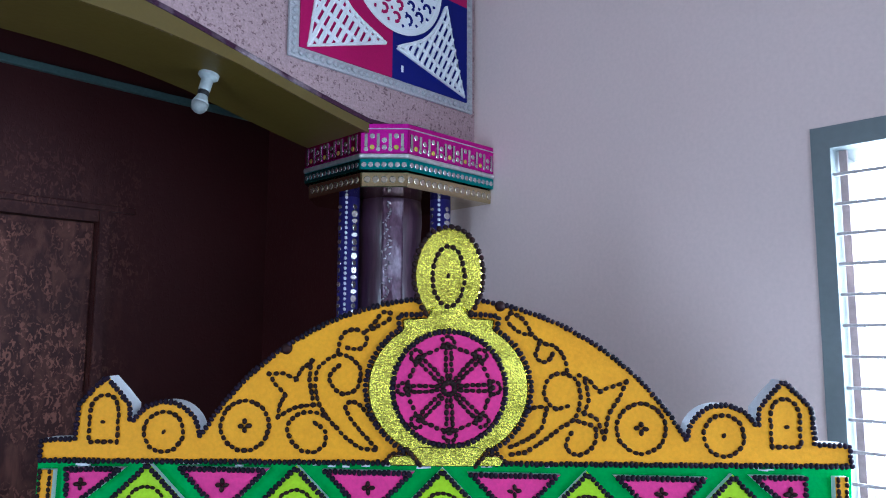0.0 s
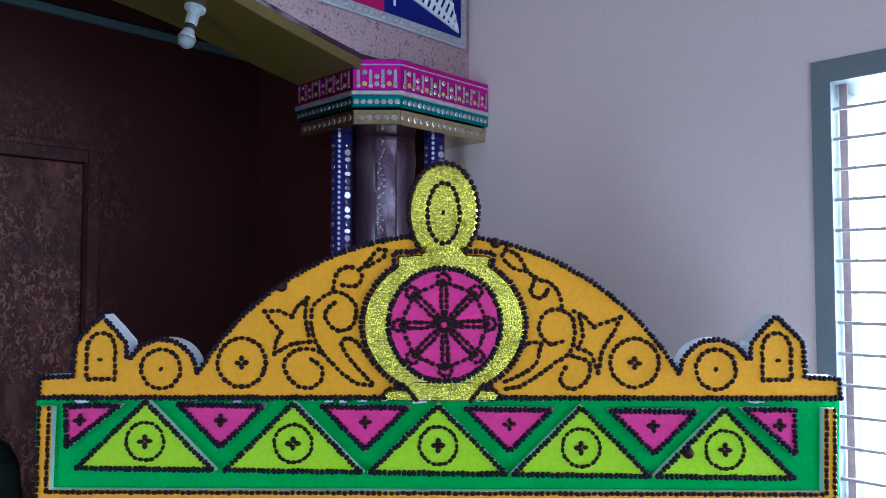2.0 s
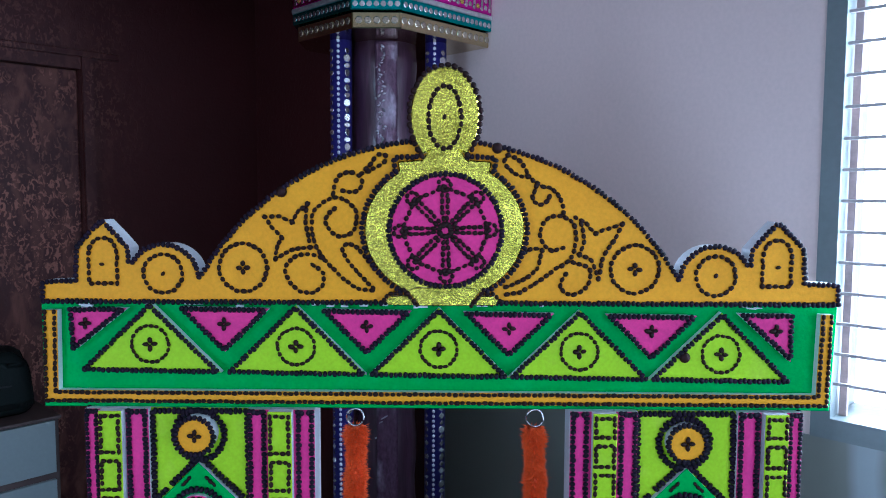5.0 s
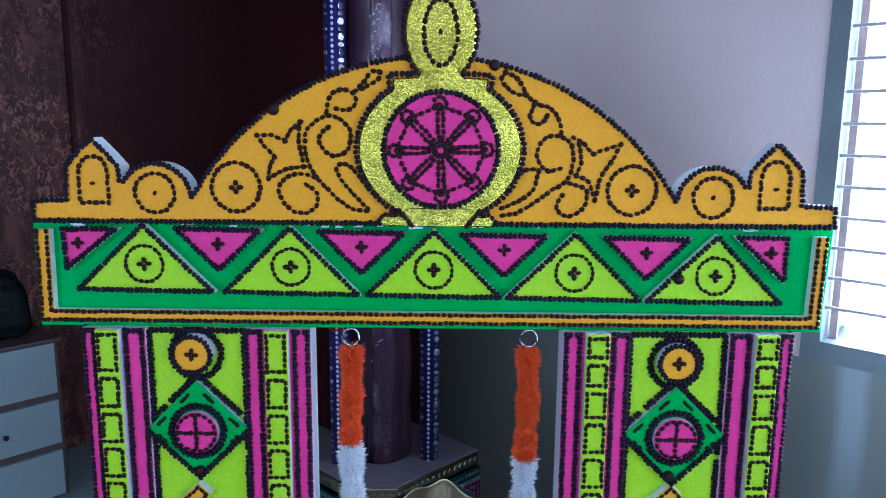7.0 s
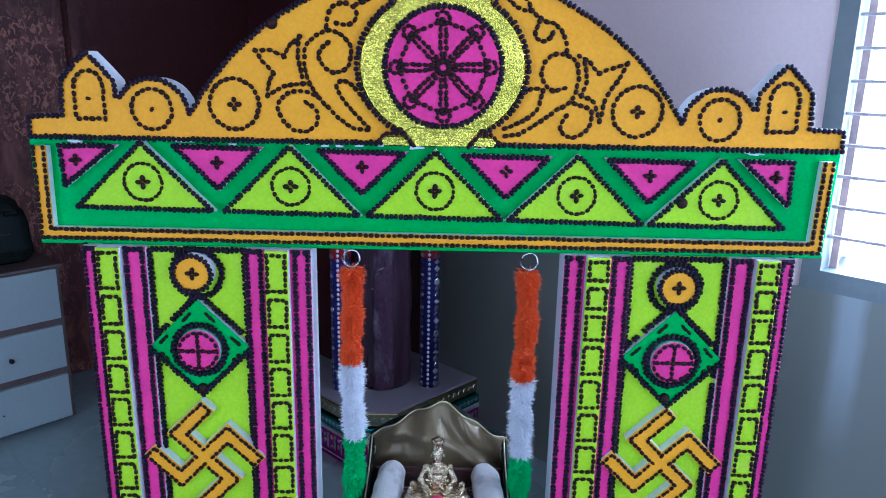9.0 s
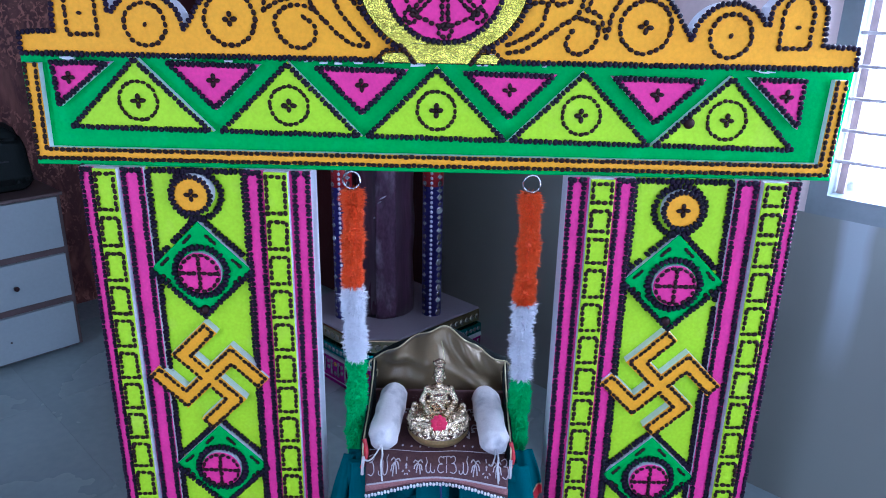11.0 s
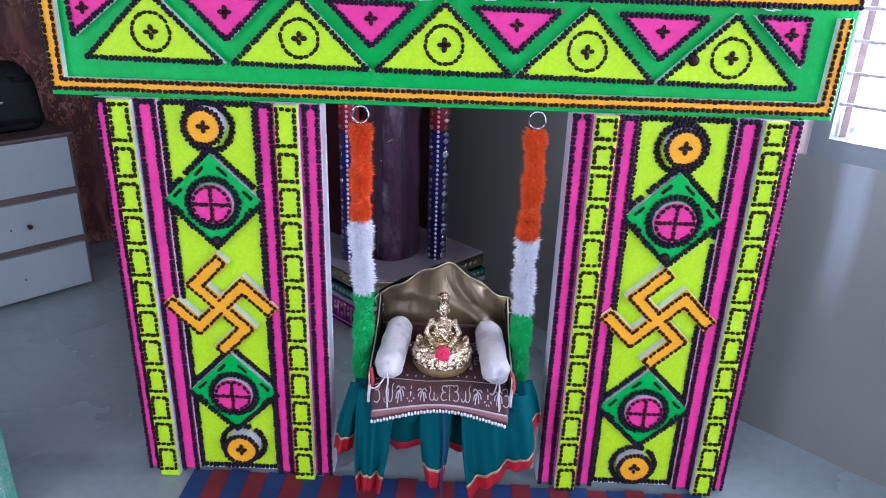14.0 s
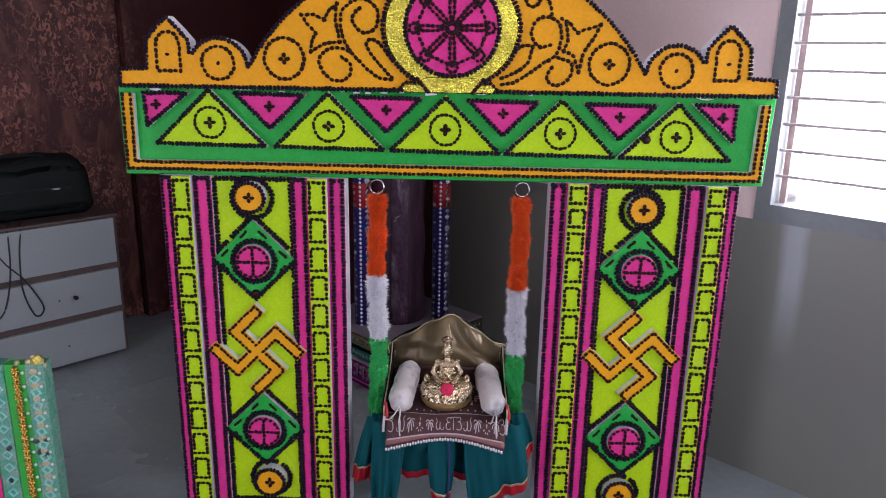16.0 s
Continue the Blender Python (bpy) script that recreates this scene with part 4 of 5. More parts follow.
def glyph(c, kind, flip):
    """Strokes of one woven figure, in steps across and down the mat."""
    strokes = {
        "bow": [[(0.022, 0.71), (-0.006, 0.69), (-0.020, 0.72), (-0.010, 0.76), (0.010, 0.772)], [(0.010, 0.772), (-0.016, 0.78), (-0.026, 0.83), (-0.008, 0.87), (0.020, 0.855)]],
        "curl": [[(-0.036, 0.83), (-0.034, 0.865), (-0.018, 0.87), (-0.006, 0.83), (-0.006, 0.76)], [(-0.006, 0.83), (0.004, 0.87), (0.022, 0.86), (0.030, 0.80), (0.022, 0.74), (0.032, 0.69)]],
        "i": [[(0.0, 0.69), (0.0, 0.87)], [(-0.030, 0.69), (0.030, 0.69)]],
        "spray": [[(-0.016, 0.89), (-0.010, 0.81), (0.004, 0.745)], [(0.004, 0.745), (0.024, 0.725), (0.038, 0.75)], [(0.002, 0.755), (0.020, 0.77), (0.032, 0.82)],
                  [(0.004, 0.745), (-0.016, 0.72), (-0.030, 0.75)], [(0.0, 0.77), (0.010, 0.81), (0.014, 0.87)], [(-0.004, 0.775), (-0.020, 0.79), (-0.030, 0.84)]],
        "star": [[(0.0, 0.70), (0.001, 0.735)], [(0.0, 0.77), (0.0, 0.815)], [(-0.008, 0.79), (0.008, 0.79)], [(-0.030, 0.85), (-0.018, 0.835)], [(-0.012, 0.885), (-0.006, 0.865)],
                 [(0.012, 0.885), (0.006, 0.865)], [(0.030, 0.85), (0.018, 0.835)]],
    }[kind]
    for ln in strokes:
        part("motif", mat_line([(c + flip * x * 0.92, 0.785 + (v - 0.785) * 0.86) for x, v in ln], 0.0014 if kind in ("spray", "star") else 0.0011), MOTIF, mat_thing)


for c, kind, flip in ((0.035, "bow", -1), (0.125, "curl", 1), (0.205, "spray", 1), (0.285, "star", 1), (0.370, "spray", -1), (0.450, "curl", -1),
                      (0.530, "bow", 1), (0.568, "i", 1), (0.612, "bow", -1), (0.690, "curl", 1), (0.770, "spray", 1), (0.848, "star", 1), (0.925, "spray", -1), (0.978, "bow", -1)):
    glyph(c, kind, flip)
for k in range(15):
    part("motif", mat_line([(0.05 + k * 0.064, 0.600), (0.056 + k * 0.064, 0.604)], 0.0027), MOTIF, mat_thing)
for k in range(18):
    u = 0.05 + 0.053 * k
    for v in (0.10, 0.20, 0.30):
        if abs(u - 0.5) > 0.17:
            part("motif", mat_line([(u - 0.012, v + 0.02), (u, v - 0.015), (u + 0.012, v + 0.02)], 0.0011), MOTIF, mat_thing)
for cu, cv, k in ((0.70, 0.12, 1), (0.76, 0.24, -1), (0.69, 0.34, 1), (0.30, 0.10, -1), (0.25, 0.22, 1), (0.78, 0.42, 1), (0.71, 0.48, -1)):
    for j in range(3):
        part("motif", mat_line([(cu + k * (0.030 - 0.018 * j), cv - 0.040 + 0.03 * j), (cu - k * 0.012, cv - 0.045 + 0.035 * j), (cu - k * 0.026, cv - 0.005 + 0.02 * j), (cu - k * 0.006, cv + 0.028)], 0.0013), MOTIF, mat_thing)
bm = bmesh.new()
for k in range(44):
    p = Vector(on_mat(0.005 + k * 0.0226, 1.0))
    ball(bm, p - Vector((0, 0, 0.0035 + 0.0018 * (k % 2))), (0.0036, 0.0026, 0.0055), detail=1)
part("lace", bm, material("white_lace", (0.75, 0.74, 0.72), 0.8, fine=300, grain=0.1), mat_thing, "white scalloped lace edge", smooth=True)


def bolster(x0, y0, z0, x1, y1, z1, flip):
    g = thing("bolster", "small white satin bolster cushion tied with cords", "cushion", Matrix(), "bolsters on the swing")
    a, b = Vector((x0, y0, z0)), Vector((x1, y1, z1))
    d = (b - a)
    m = Matrix.Translation(a) @ d.to_track_quat("Z", "Y").to_matrix().to_4x4()
    L, R = d.length, 0.0335
    prof = [(0.004, -0.004), (0.015, -0.002), (0.026, 0.008), (R, 0.024), (R * 1.02, L * 0.35), (R * 0.99, L * 0.6), (R, L - 0.026), (0.026, L - 0.010), (0.015, L - 0.001), (0.004, L + 0.001)]
    prof = [(r_, z_) for (r0, z0), (r1, z1) in zip(prof, prof[1:]) for r_, z_ in ((r0 + (r1 - r0) * k / 3, z0 + (z1 - z0) * k / 3) for k in range(3))] + prof[-1:]
    bm = lathe(prof, 28, m)
    for v in bm.verts:
        v.co += 0.0042 * noise.noise_vector(v.co * 40 + Vector((flip, 0, 0)))
    part("cover", bm, COTTON, g, smooth=True)
    e = b
    part("tie", tube(smooth_line([tuple(e), (e.x + 0.004, e.y - 0.014, SZ + 0.030), (e.x + 0.002, e.y - 0.030, SZ + 0.013), (e.x + 0.005, 1.307, SZ - 0.022)]), 0.0022, 6), COTTON, g, "white cord", smooth=True)
    part("tie", tube(smooth_line([tuple(e), (e.x - 0.012 * flip, e.y - 0.012, SZ + 0.026), (e.x - 0.026 * flip, e.y - 0.016, SZ + 0.013), (e.x - 0.042 * flip, e.y - 0.012, SZ + 0.013)]), 0.002, 6), COTTON, g, "white cord", smooth=True)


bolster(-0.091, 1.548, SZ + 0.070, -0.109, 1.348, SZ + 0.045, 1)
bolster(0.127, 1.542, SZ + 0.070, 0.149, 1.340, SZ + 0.045, 0.4)

# the idol: one plain shape of gilt metal, seated on a lotus
bm = bmesh.new()
ix, iy, iz = 0.017, 1.445, SZ + 0.010
base = lathe([(0.046, 0), (0.060, 0.006), (0.068, 0.018), (0.069, 0.032), (0.064, 0.042), (0.054, 0.052)], 32, Matrix.Translation((ix, iy, iz)))
me = bpy.data.meshes.new("tmp")
base.to_mesh(me), base.free()
bm.from_mesh(me)
for k in range(22):
    a = 2 * math.pi * k / 22
    ball(bm, (ix + 0.063 * math.cos(a), iy + 0.063 * math.sin(a), iz + 0.038), (0.0085, 0.007, 0.009), Matrix.Rotation(a, 4, "Z") @ Matrix.Rotation(0.5, 4, "Y"), 1)
for s in (-1, 1):
    ball(bm, (ix + s * 0.030, iy - 0.014, iz + 0.050), (0.036, 0.024, 0.013), Matrix.Rotation(s * -0.35, 4, "Z"))
    for p, q, r in (((0.027, 0.0, 0.119), (0.041, -0.004, 0.086), 0.0095), ((0.041, -0.004, 0.086), (0.018, -0.032, 0.066), 0.0078)):
        a, b = Vector(p), Vector(q)
        for k in range(7):
            e = a.lerp(b, k / 6)
            ball(bm, (ix + s * e.x, iy + e.y, iz + e.z), (r, r, r), detail=1)
    ball(bm, (ix + s * 0.027, iy, iz + 0.121), (0.012, 0.012, 0.008), detail=1)
    ball(bm, (ix + s * 0.0150, iy, iz + 0.150), (0.003, 0.004, 0.008), detail=1)
    for k in range(4):
        ball(bm, (ix + s * (0.007 + 0.006 * k), iy - 0.0175 + 0.001 * k, iz + 0.114 - 0.008 * k), (0.0035, 0.003, 0.006), Matrix.Rotation(s * 0.6, 4, "Y"), 1)
    for k in range(4):
        ball(bm, (ix + s * (0.050 + 0.004 * (k % 2)), iy - 0.018 + 0.012 * k, iz + 0.052 + 0.006 * (k % 3)), (0.007, 0.006, 0.012), Matrix.Rotation(s * 0.5, 4, "Y"), 1)
ball(bm, (ix, iy - 0.028, iz + 0.048), (0.038, 0.018, 0.011))
ball(bm, (ix, iy - 0.009, iz + 0.088), (0.023, 0.014, 0.030))
for k in range(7):
    ball(bm, (ix - 0.018 + 0.006 * k, iy - 0.0235 + 0.0006 * (k - 3) ** 2, iz + 0.104 - 0.0065 * k), (0.0042, 0.003, 0.0042), detail=1)
for k in range(9):
    ball(bm, (ix - 0.032 + 0.008 * k, iy - 0.046 + 0.0007 * (k - 4) ** 2, iz + 0.056 - 0.003 * (k % 2)), (0.0038, 0.003, 0.0065), detail=1)
bm_torso = lathe([(0.026, 0.044), (0.023, 0.066), (0.021, 0.080), (0.025, 0.100), (0.030, 0.114), (0.027, 0.122), (0.013, 0.130), (0.008, 0.136), (0.008, 0.142)], 24, Matrix.Translation((ix, iy, iz)) @ Matrix.Diagonal((1, 0.72, 1, 1)))
me = bpy.data.meshes.new("tmp")
bm_torso.to_mesh(me), bm_torso.free()
bm.from_mesh(me)
ball(bm, (ix, iy - 0.002, iz + 0.150), (0.0125, 0.0135, 0.0165))
bm_crown = lathe([(0.0135, 0.157), (0.0150, 0.160), (0.0140, 0.166), (0.0120, 0.172), (0.0125, 0.180), (0.0155, 0.190), (0.0120, 0.194), (0.004, 0.199)], 20, Matrix.Translation((ix, iy + 0.001, iz)))
me = bpy.data.meshes.new("tmp")
bm_crown.to_mesh(me), bm_crown.free()
bm.from_mesh(me)
for k in range(11):
    a = math.pi + math.pi * k / 10
    ball(bm, (ix + 0.014 * math.cos(a), iy + 0.001 + 0.014 * math.sin(a), iz + 0.190), (0.0028, 0.0028, 0.006), detail=1)
    ball(bm, (ix + 0.046 * math.cos(a), iy - 0.010 + 0.036 * math.sin(a), iz + 0.042), (0.005, 0.004, 0.005), detail=1)
for v in bm.verts:
    h = v.co.z - iz
    h += 0.012 * min(1, max(0, (h - 0.036) / 0.012)) * (1 - 0.9 * min(1, max(0, (h - 0.06) / 0.10)))
    slim = 0.94 if h > 0.085 else 1.06
    v.co = Vector((ix + (v.co.x - ix) * slim, iy + (v.co.y - iy) * slim, iz + h))
# darker mottling in the gilt colour imitates dark reflections and shaded crevices
GILT = material("gilt_metal", (0.82, 0.69, 0.47), 0.15, metal=1.0, second=(0.34, 0.25, 0.13), big=95, amount=0.8, fine=170, grain=0.25, bump=0.9, bump_scale=210)
rough_cast = part("idol", bm, GILT)
weld = rough_cast.modifiers.new("weld", "REMESH")
weld.mode, weld.voxel_size = "VOXEL", 0.0016
cast = bpy.data.meshes.new_from_object(rough_cast.evaluated_get(bpy.context.evaluated_depsgraph_get()))
bpy.data.objects.remove(rough_cast)
cast.polygons.foreach_set("use_smooth", [True] * len(cast.polygons))
idol = tagged(new("idol", cast), "small gilt seated idol on a round lotus base", "statue")
idol.data.materials.append(material("plain_gold", (0.78, 0.58, 0.24), 0.34, metal=0.85, big=30, fine=200, bump=0.1))
for f in idol.data.polygons:
    if f.center.z < iz + 0.030:
        f.material_index = 1
bm = bmesh.new()
for k in range(9):
    a, lift = 2 * math.pi * k / 9, 0.9 if k % 2 else 0.5
    ball(bm, (0.009 * math.cos(a), -0.004, 0.009 * math.sin(a)), (0.0065, 0.003, 0.0055), Matrix.Rotation(-a, 4, "Y") @ Matrix.Rotation(lift * 0.5, 4, "Z"), 1)
ball(bm, (0, -0.005, 0), (0.005, 0.004, 0.005), detail=1)
tagged(part("flower", bm, material("red_petals", (0.62, 0.008, 0.07), 0.5, big=90, grain=0.15), label="small red flower laid on the idol's lap", at=pose(ix + 0.002, iy - 0.054, iz + 0.066, -20) @ Matrix.Diagonal((1.35, 1.2, 1.35, 1))), category="flower")

# teal silk hung round the swing: loose flaps with a red and gold border
drape = thing("drape", "teal silk skirt with red and gold border hanging under the swing", "drape", Matrix())


def flap(tl, tr, bl, br, y, red, seed, folds=1.6, gold=True):
    """A hanging end of silk between four corners (x, z), its lowest share red behind a gold woven line."""
    rng = random.Random(seed)
    ph, amp = rng.uniform(0, 6), rng.uniform(0.006, 0.010)

    def f(u, v):
        bow = 0.012 * math.sin(math.pi * v) * (u - 0.5)
        x = (tl[0] + (tr[0] - tl[0]) * u) * (1 - v) + (bl[0] + (br[0] - bl[0]) * u) * v + bow
        z = (tl[1] + (tr[1] - tl[1]) * u) * (1 - v) + (bl[1] + (br[1] - bl[1]) * u) * v
        fold = math.sin(ph + u * 6.28 * folds + 0.9 * v) + 0.45 * math.sin(2.3 * ph + u * 6.28 * folds * 2.1 - 2.0 * v)
        yy = y - 0.024 * math.sin(math.pi * 0.75 * v) + amp * (0.35 + v) * fold
        z += 0.007 * v * math.sin(ph + 5.0 * u)
        return (x, yy, z)
    s = cloth("flap", grid(lambda u, v: f(u, v * (1 - red)), 28, 18), TEAL, drape)
    cloth("border", grid(lambda u, v: f(u, 1 - red + v * red), 28, 5), REDSILK, s, "red silk border")
    if gold:
        cloth("gold_edging", grid(lambda u, v: tuple(Vector(f(u, 1 - red - 0.012 + v * 0.030)) + Vector((0, -0.003, 0))), 28, 2), GOLDTRIM, s, "gold woven edging")


flap((-0.200, 0.325), (-0.150, 0.332), (-0.244, 0.130), (-0.178, 0.145), 1.385, 0.26, 1)
flap((-0.176, 0.332), (-0.090, 0.332), (-0.180, 0.046), (-0.126, 0.052), 1.345, 0.19, 2)
flap((-0.190, 0.325), (0.212, 0.325), (-0.185, 0.135), (0.205, 0.150), 1.405, 0.12, 3, 5.0, False)
flap((-0.030, 0.331), (0.045, 0.331), (-0.012, 0.072), (0.028, 0.070), 1.350, 0.23, 4, 1.0)
flap((0.066, 0.332), (0.222, 0.338), (0.096, 0.048), (0.244, 0.158), 1.342, 0.17, 6, 2.2)
flap((0.196, 0.340), (0.236, 0.345), (0.226, 0.190), (0.262, 0.230), 1.395, 0.32, 7, 1.0)
flap((0.205, 0.320), (0.240, 0.320), (0.214, 0.145), (0.250, 0.160), 1.420, 0.20, 9, 1.0)
flap((-0.190, 0.315), (0.225, 0.315), (-0.180, 0.200), (0.215, 0.210), 1.590, 0.18, 8, 4.0, False)
cloth("valance", grid(lambda u, v: (-0.185 + 0.385 * u, 1.358 - 0.020 * math.sin(math.pi * min(1, v * 1.15)) + 0.012 * math.sin(u * 30 + 1.5 * v) * v,
                                    0.331 - v * (0.078 + 0.020 * math.sin(u * 17 + 1))), 56, 10), TEAL, drape)
part("hanging_cord", tube(smooth_line([(0.026, 1.318, 0.30), (0.030, 1.318, 0.20), (0.026, 1.322, 0.10), (0.028, 1.33, 0.012)]), 0.003, 6), material("blue_cord", (0.02, 0.03, 0.12), 0.6), drape, "dark blue cord")
for x in (SX - 0.164, SX + 0.166):
    part("tassel", tube([(x, 1.335, SZ + 0.02), (x - 0.002, 1.325, SZ - 0.02)], 0.004, 6), COTTON, drape, "white tassel")
    part("ribbon", tube(smooth_line([(x, 1.36, SZ + 0.05), (x + 0.006, 1.345, SZ + 0.02), (x - 0.004, 1.335, SZ - 0.01)]), 0.005, 6), REDSILK, drape, "red ribbon")

# ---- the rug in front ----
RUG_R = material("rug_red", (0.20, 0.012, 0.018), 0.9, fine=350, grain=0.3, bump=0.5, stretch=(1, 6, 1))
RUG_B = material("rug_blue", (0.008, 0.045, 0.16), 0.9, fine=350, grain=0.3, bump=0.5, stretch=(1, 6, 1))
rug = thing("striped_rug", "striped red and blue woven rug on the floor", "rug", pose(0, 0, 0, 0, 0, -1.2))
for k in range(27):
    x = -0.655 + k * 0.049
    part("stripe", a_box(x, x + 0.0488, 0.15, 1.418 + 0.004 * (k % 3), 0.0, 0.009 + 0.0006 * (k % 2), bevel=0.001), RUG_R if k % 2 else RUG_B, rug)

# ---- the column that carries the arch ----
MAGENTA = material("magenta_band", (0.74, 0.02, 0.46), 0.13, metal=1.0, big=12, fine=200, grain=0.1, bump=0.02)
TEALBAND = material("teal_band", (0.04, 0.40, 0.40), 0.13, metal=1.0, big=12, fine=200, bump=0.02)
CREAM = material("cream_gold_band", (0.56, 0.47, 0.27), 0.13, metal=1.0, big=15, fine=200, bump=0.02)
WHITEBAND = material("white_band", (0.74, 0.76, 0.78), 0.3, metal=0.85, bump=0.02)
SEQUIN = material("silver_sequin", (0.62, 0.60, 0.62), 0.22, metal=0.95, per_piece=0.2, bump=0)
CREAMSEQ = material("cream_sequin", (0.60, 0.54, 0.42), 0.22, metal=0.9, per_piece=0.15, bump=0)
GOLDSEQ = material("gold_sequin", (0.70, 0.50, 0.12), 0.25, metal=0.7, per_piece=0.15, bump=0)
# purple satin: paler upright streaks in the colour stand in for soft highlights
PURPLE = material("purple_satin", (0.052, 0.021, 0.040), 0.30, spec=0.5, second=(0.14, 0.075, 0.115), big=8, amount=0.75, sharp=(0.46, 0.68), fine=90, grain=0.25, bump=0.55, bump_scale=16, stretch=(1.6, 1.6, 0.16), coat=0.3)
BLUE = material("blue_velvet", (0.028, 0.020, 0.19), 0.45, fine=200, grain=0.15, bump=0.2)
CX, CY = 1.645, 1.879
column = thing("column", "dark purple satin-wrapped column with a sequinned capital and base", "column", ROOM @ Matrix.Translation((CX, CY, 0)))


def chamfered(h, c):
    return [(0.2635, h), (-h + c, h), (-h, h - c), (-h, -h + c), (-h + c, -h), (0.2635, -h)]


def tier(h, c, z0, z1, bevel=0.003):
    bm = bmesh.new()
    lo = [bm.verts.new((x, y, z0)) for x, y in chamfered(h, c)]
    hi = [bm.verts.new((x, y, z1)) for x, y in chamfered(h, c)]
    bm.faces.new(lo[::-1]), bm.faces.new(hi)
    for k in range(6):
        bm.faces.new((lo[k], lo[(k + 1) % 6], hi[(k + 1) % 6], hi[k]))
    finish(bm)
    bmesh.ops.bevel(bm, geom=list(bm.edges), offset=bevel, segments=1, affect="EDGES")
    return bm


seq = {}
for key, mat_ in (("silver", SEQUIN), ("gold", GOLDSEQ), ("cream", CREAMSEQ)):
    seq[key] = mesh_of("sequin", lathe([(1.0, 0), (1.0, 0.12), (0.8, 0.22)], 10, Matrix.Rotation(radians(90), 4, "X")), mat_)
seq["diamond"] = mesh_of("sequin", lathe([(1.0, 0), (1.0, 0.12), (0.8, 0.22)], 4, Matrix.Rotation(radians(90), 4, "X")), SEQUIN)
rod = mesh_of("sequin_bar", a_box(-0.005, 0.005, -0.003, 0.0, -0.022, 0.022, bevel=0.0015), SEQUIN)


def along_faces(h, c, step):
    """Places with a turn on the three faces of the capital that look into the room."""
    for (x0, y0), (x1, y1), turn in (((-h + c, -h), (0.2635, -h), 0), ((-h, -h + c), (-h + c, -h), -45), ((-h, h - c), (-h, -h + c), -90)):
        length = math.hypot(x1 - x0, y1 - y0)
        n = int((length - 0.02) / step)
        for i in range(n + 1):
            f = 0.5 + (i - n / 2) * step / length
            yield i, x0 + (x1 - x0) * f, y0 + (y1 - y0) * f, turn


def capital(name, z0, sign):
    """Bands from the shaft outwards; sign -1 stands upside down on the floor."""
    def Z(a, b):
        return (z0 + a, z0 + b) if sign > 0 else (z0 - b, z0 - a)

    cream = part(name, tier(0.252, 0.106, *Z(0, 0.050)), CREAM, column, "tiered capital in cream, teal and magenta bands")
    teal = part("band", tier(0.265, 0.110, *Z(0.052, 0.090)), TEALBAND, cream, "teal band")
    part("band", tier(0.268, 0.111, *Z(0.090, 0.106)), WHITEBAND, cream, "white band")
    part("band", tier(0.265, 0.110, *Z(0.106, 0.206)), MAGENTA, cream, "magenta band")
    part("band", tier(0.267, 0.111, *Z(0.186, 0.190), bevel=0.001), WHITEBAND, cream, "thin silver line")

    def put(me, x, y, z, turn, s):
        piece(me.name.split(".")[0], me, cream, Matrix.Translation((x, y, z0 + sign * z)) @ Matrix.Rotation(radians(turn), 4, "Z") @ Matrix.Diagonal((s, s, s, 1)))

    for i, x, y, t in along_faces(0.252, 0.106, 0.0275):
        put(seq["cream"], x, y, 0.025, t, 0.0115)
    for i, x, y, t in along_faces(0.265, 0.110, 0.0215):
        put(seq["silver"], x, y, 0.070, t, 0.0088)
    for i, x, y, t in along_faces(0.265, 0.110, 0.0195):
        if i % 2 == 0:
            put(rod, x, y, 0.150, t, 1)
            put(seq["silver"], x, y, 0.121, t, 0.0075)
        else:
            put(seq["gold" if i % 4 == 1 else "silver"], x, y, 0.127, t, 0.0085)
            put(seq["silver"], x, y, 0.150 + 0.014 * (i % 4 == 1), t, 0.0088)


capital("capital", 1.942, 1)
part("paper_scrap", a_box(-0.274, -0.262, -0.085, -0.050, 2.122, 2.149, bevel=0.002), WHITEBAND, column, "torn pale paper edge")
capital("base", 0.206, -1)
part("base_top", tier(0.250, 0.105, 0.2065, 0.214), material("lilac_satin", (0.30, 0.27, 0.31), 0.4, fine=200, grain=0.1), column, "lilac grey satin top of the base")
prof = [(0.112 + 0.004 * math.sin(k * 1.7), 0.206 + (1.736) * k / 24) for k in range(25)]
shaft = part("shaft", lathe(prof, 28), PURPLE, column, "dark purple satin shaft", smooth=True)

# film strip; its paler lavender also stands in for the shaft's highlight band
sheer = material("sheer_film", (0.11, 0.055, 0.095), 0.22, metal=0.2, second=(0.36, 0.29, 0.36), big=16, amount=0.7, sharp=(0.50, 0.72), fine=120, grain=0.3, bump=0.7, bump_scale=55, stretch=(1, 1, 0.5))


def film(u, v):
    d = radians(-98 + 36 * u) - TURN
    r = 0.1178 + 0.0015 * math.sin(v * 60 + 5 * u)
    return (r * math.cos(d), r * math.sin(d), 0.216 + 1.722 * v)


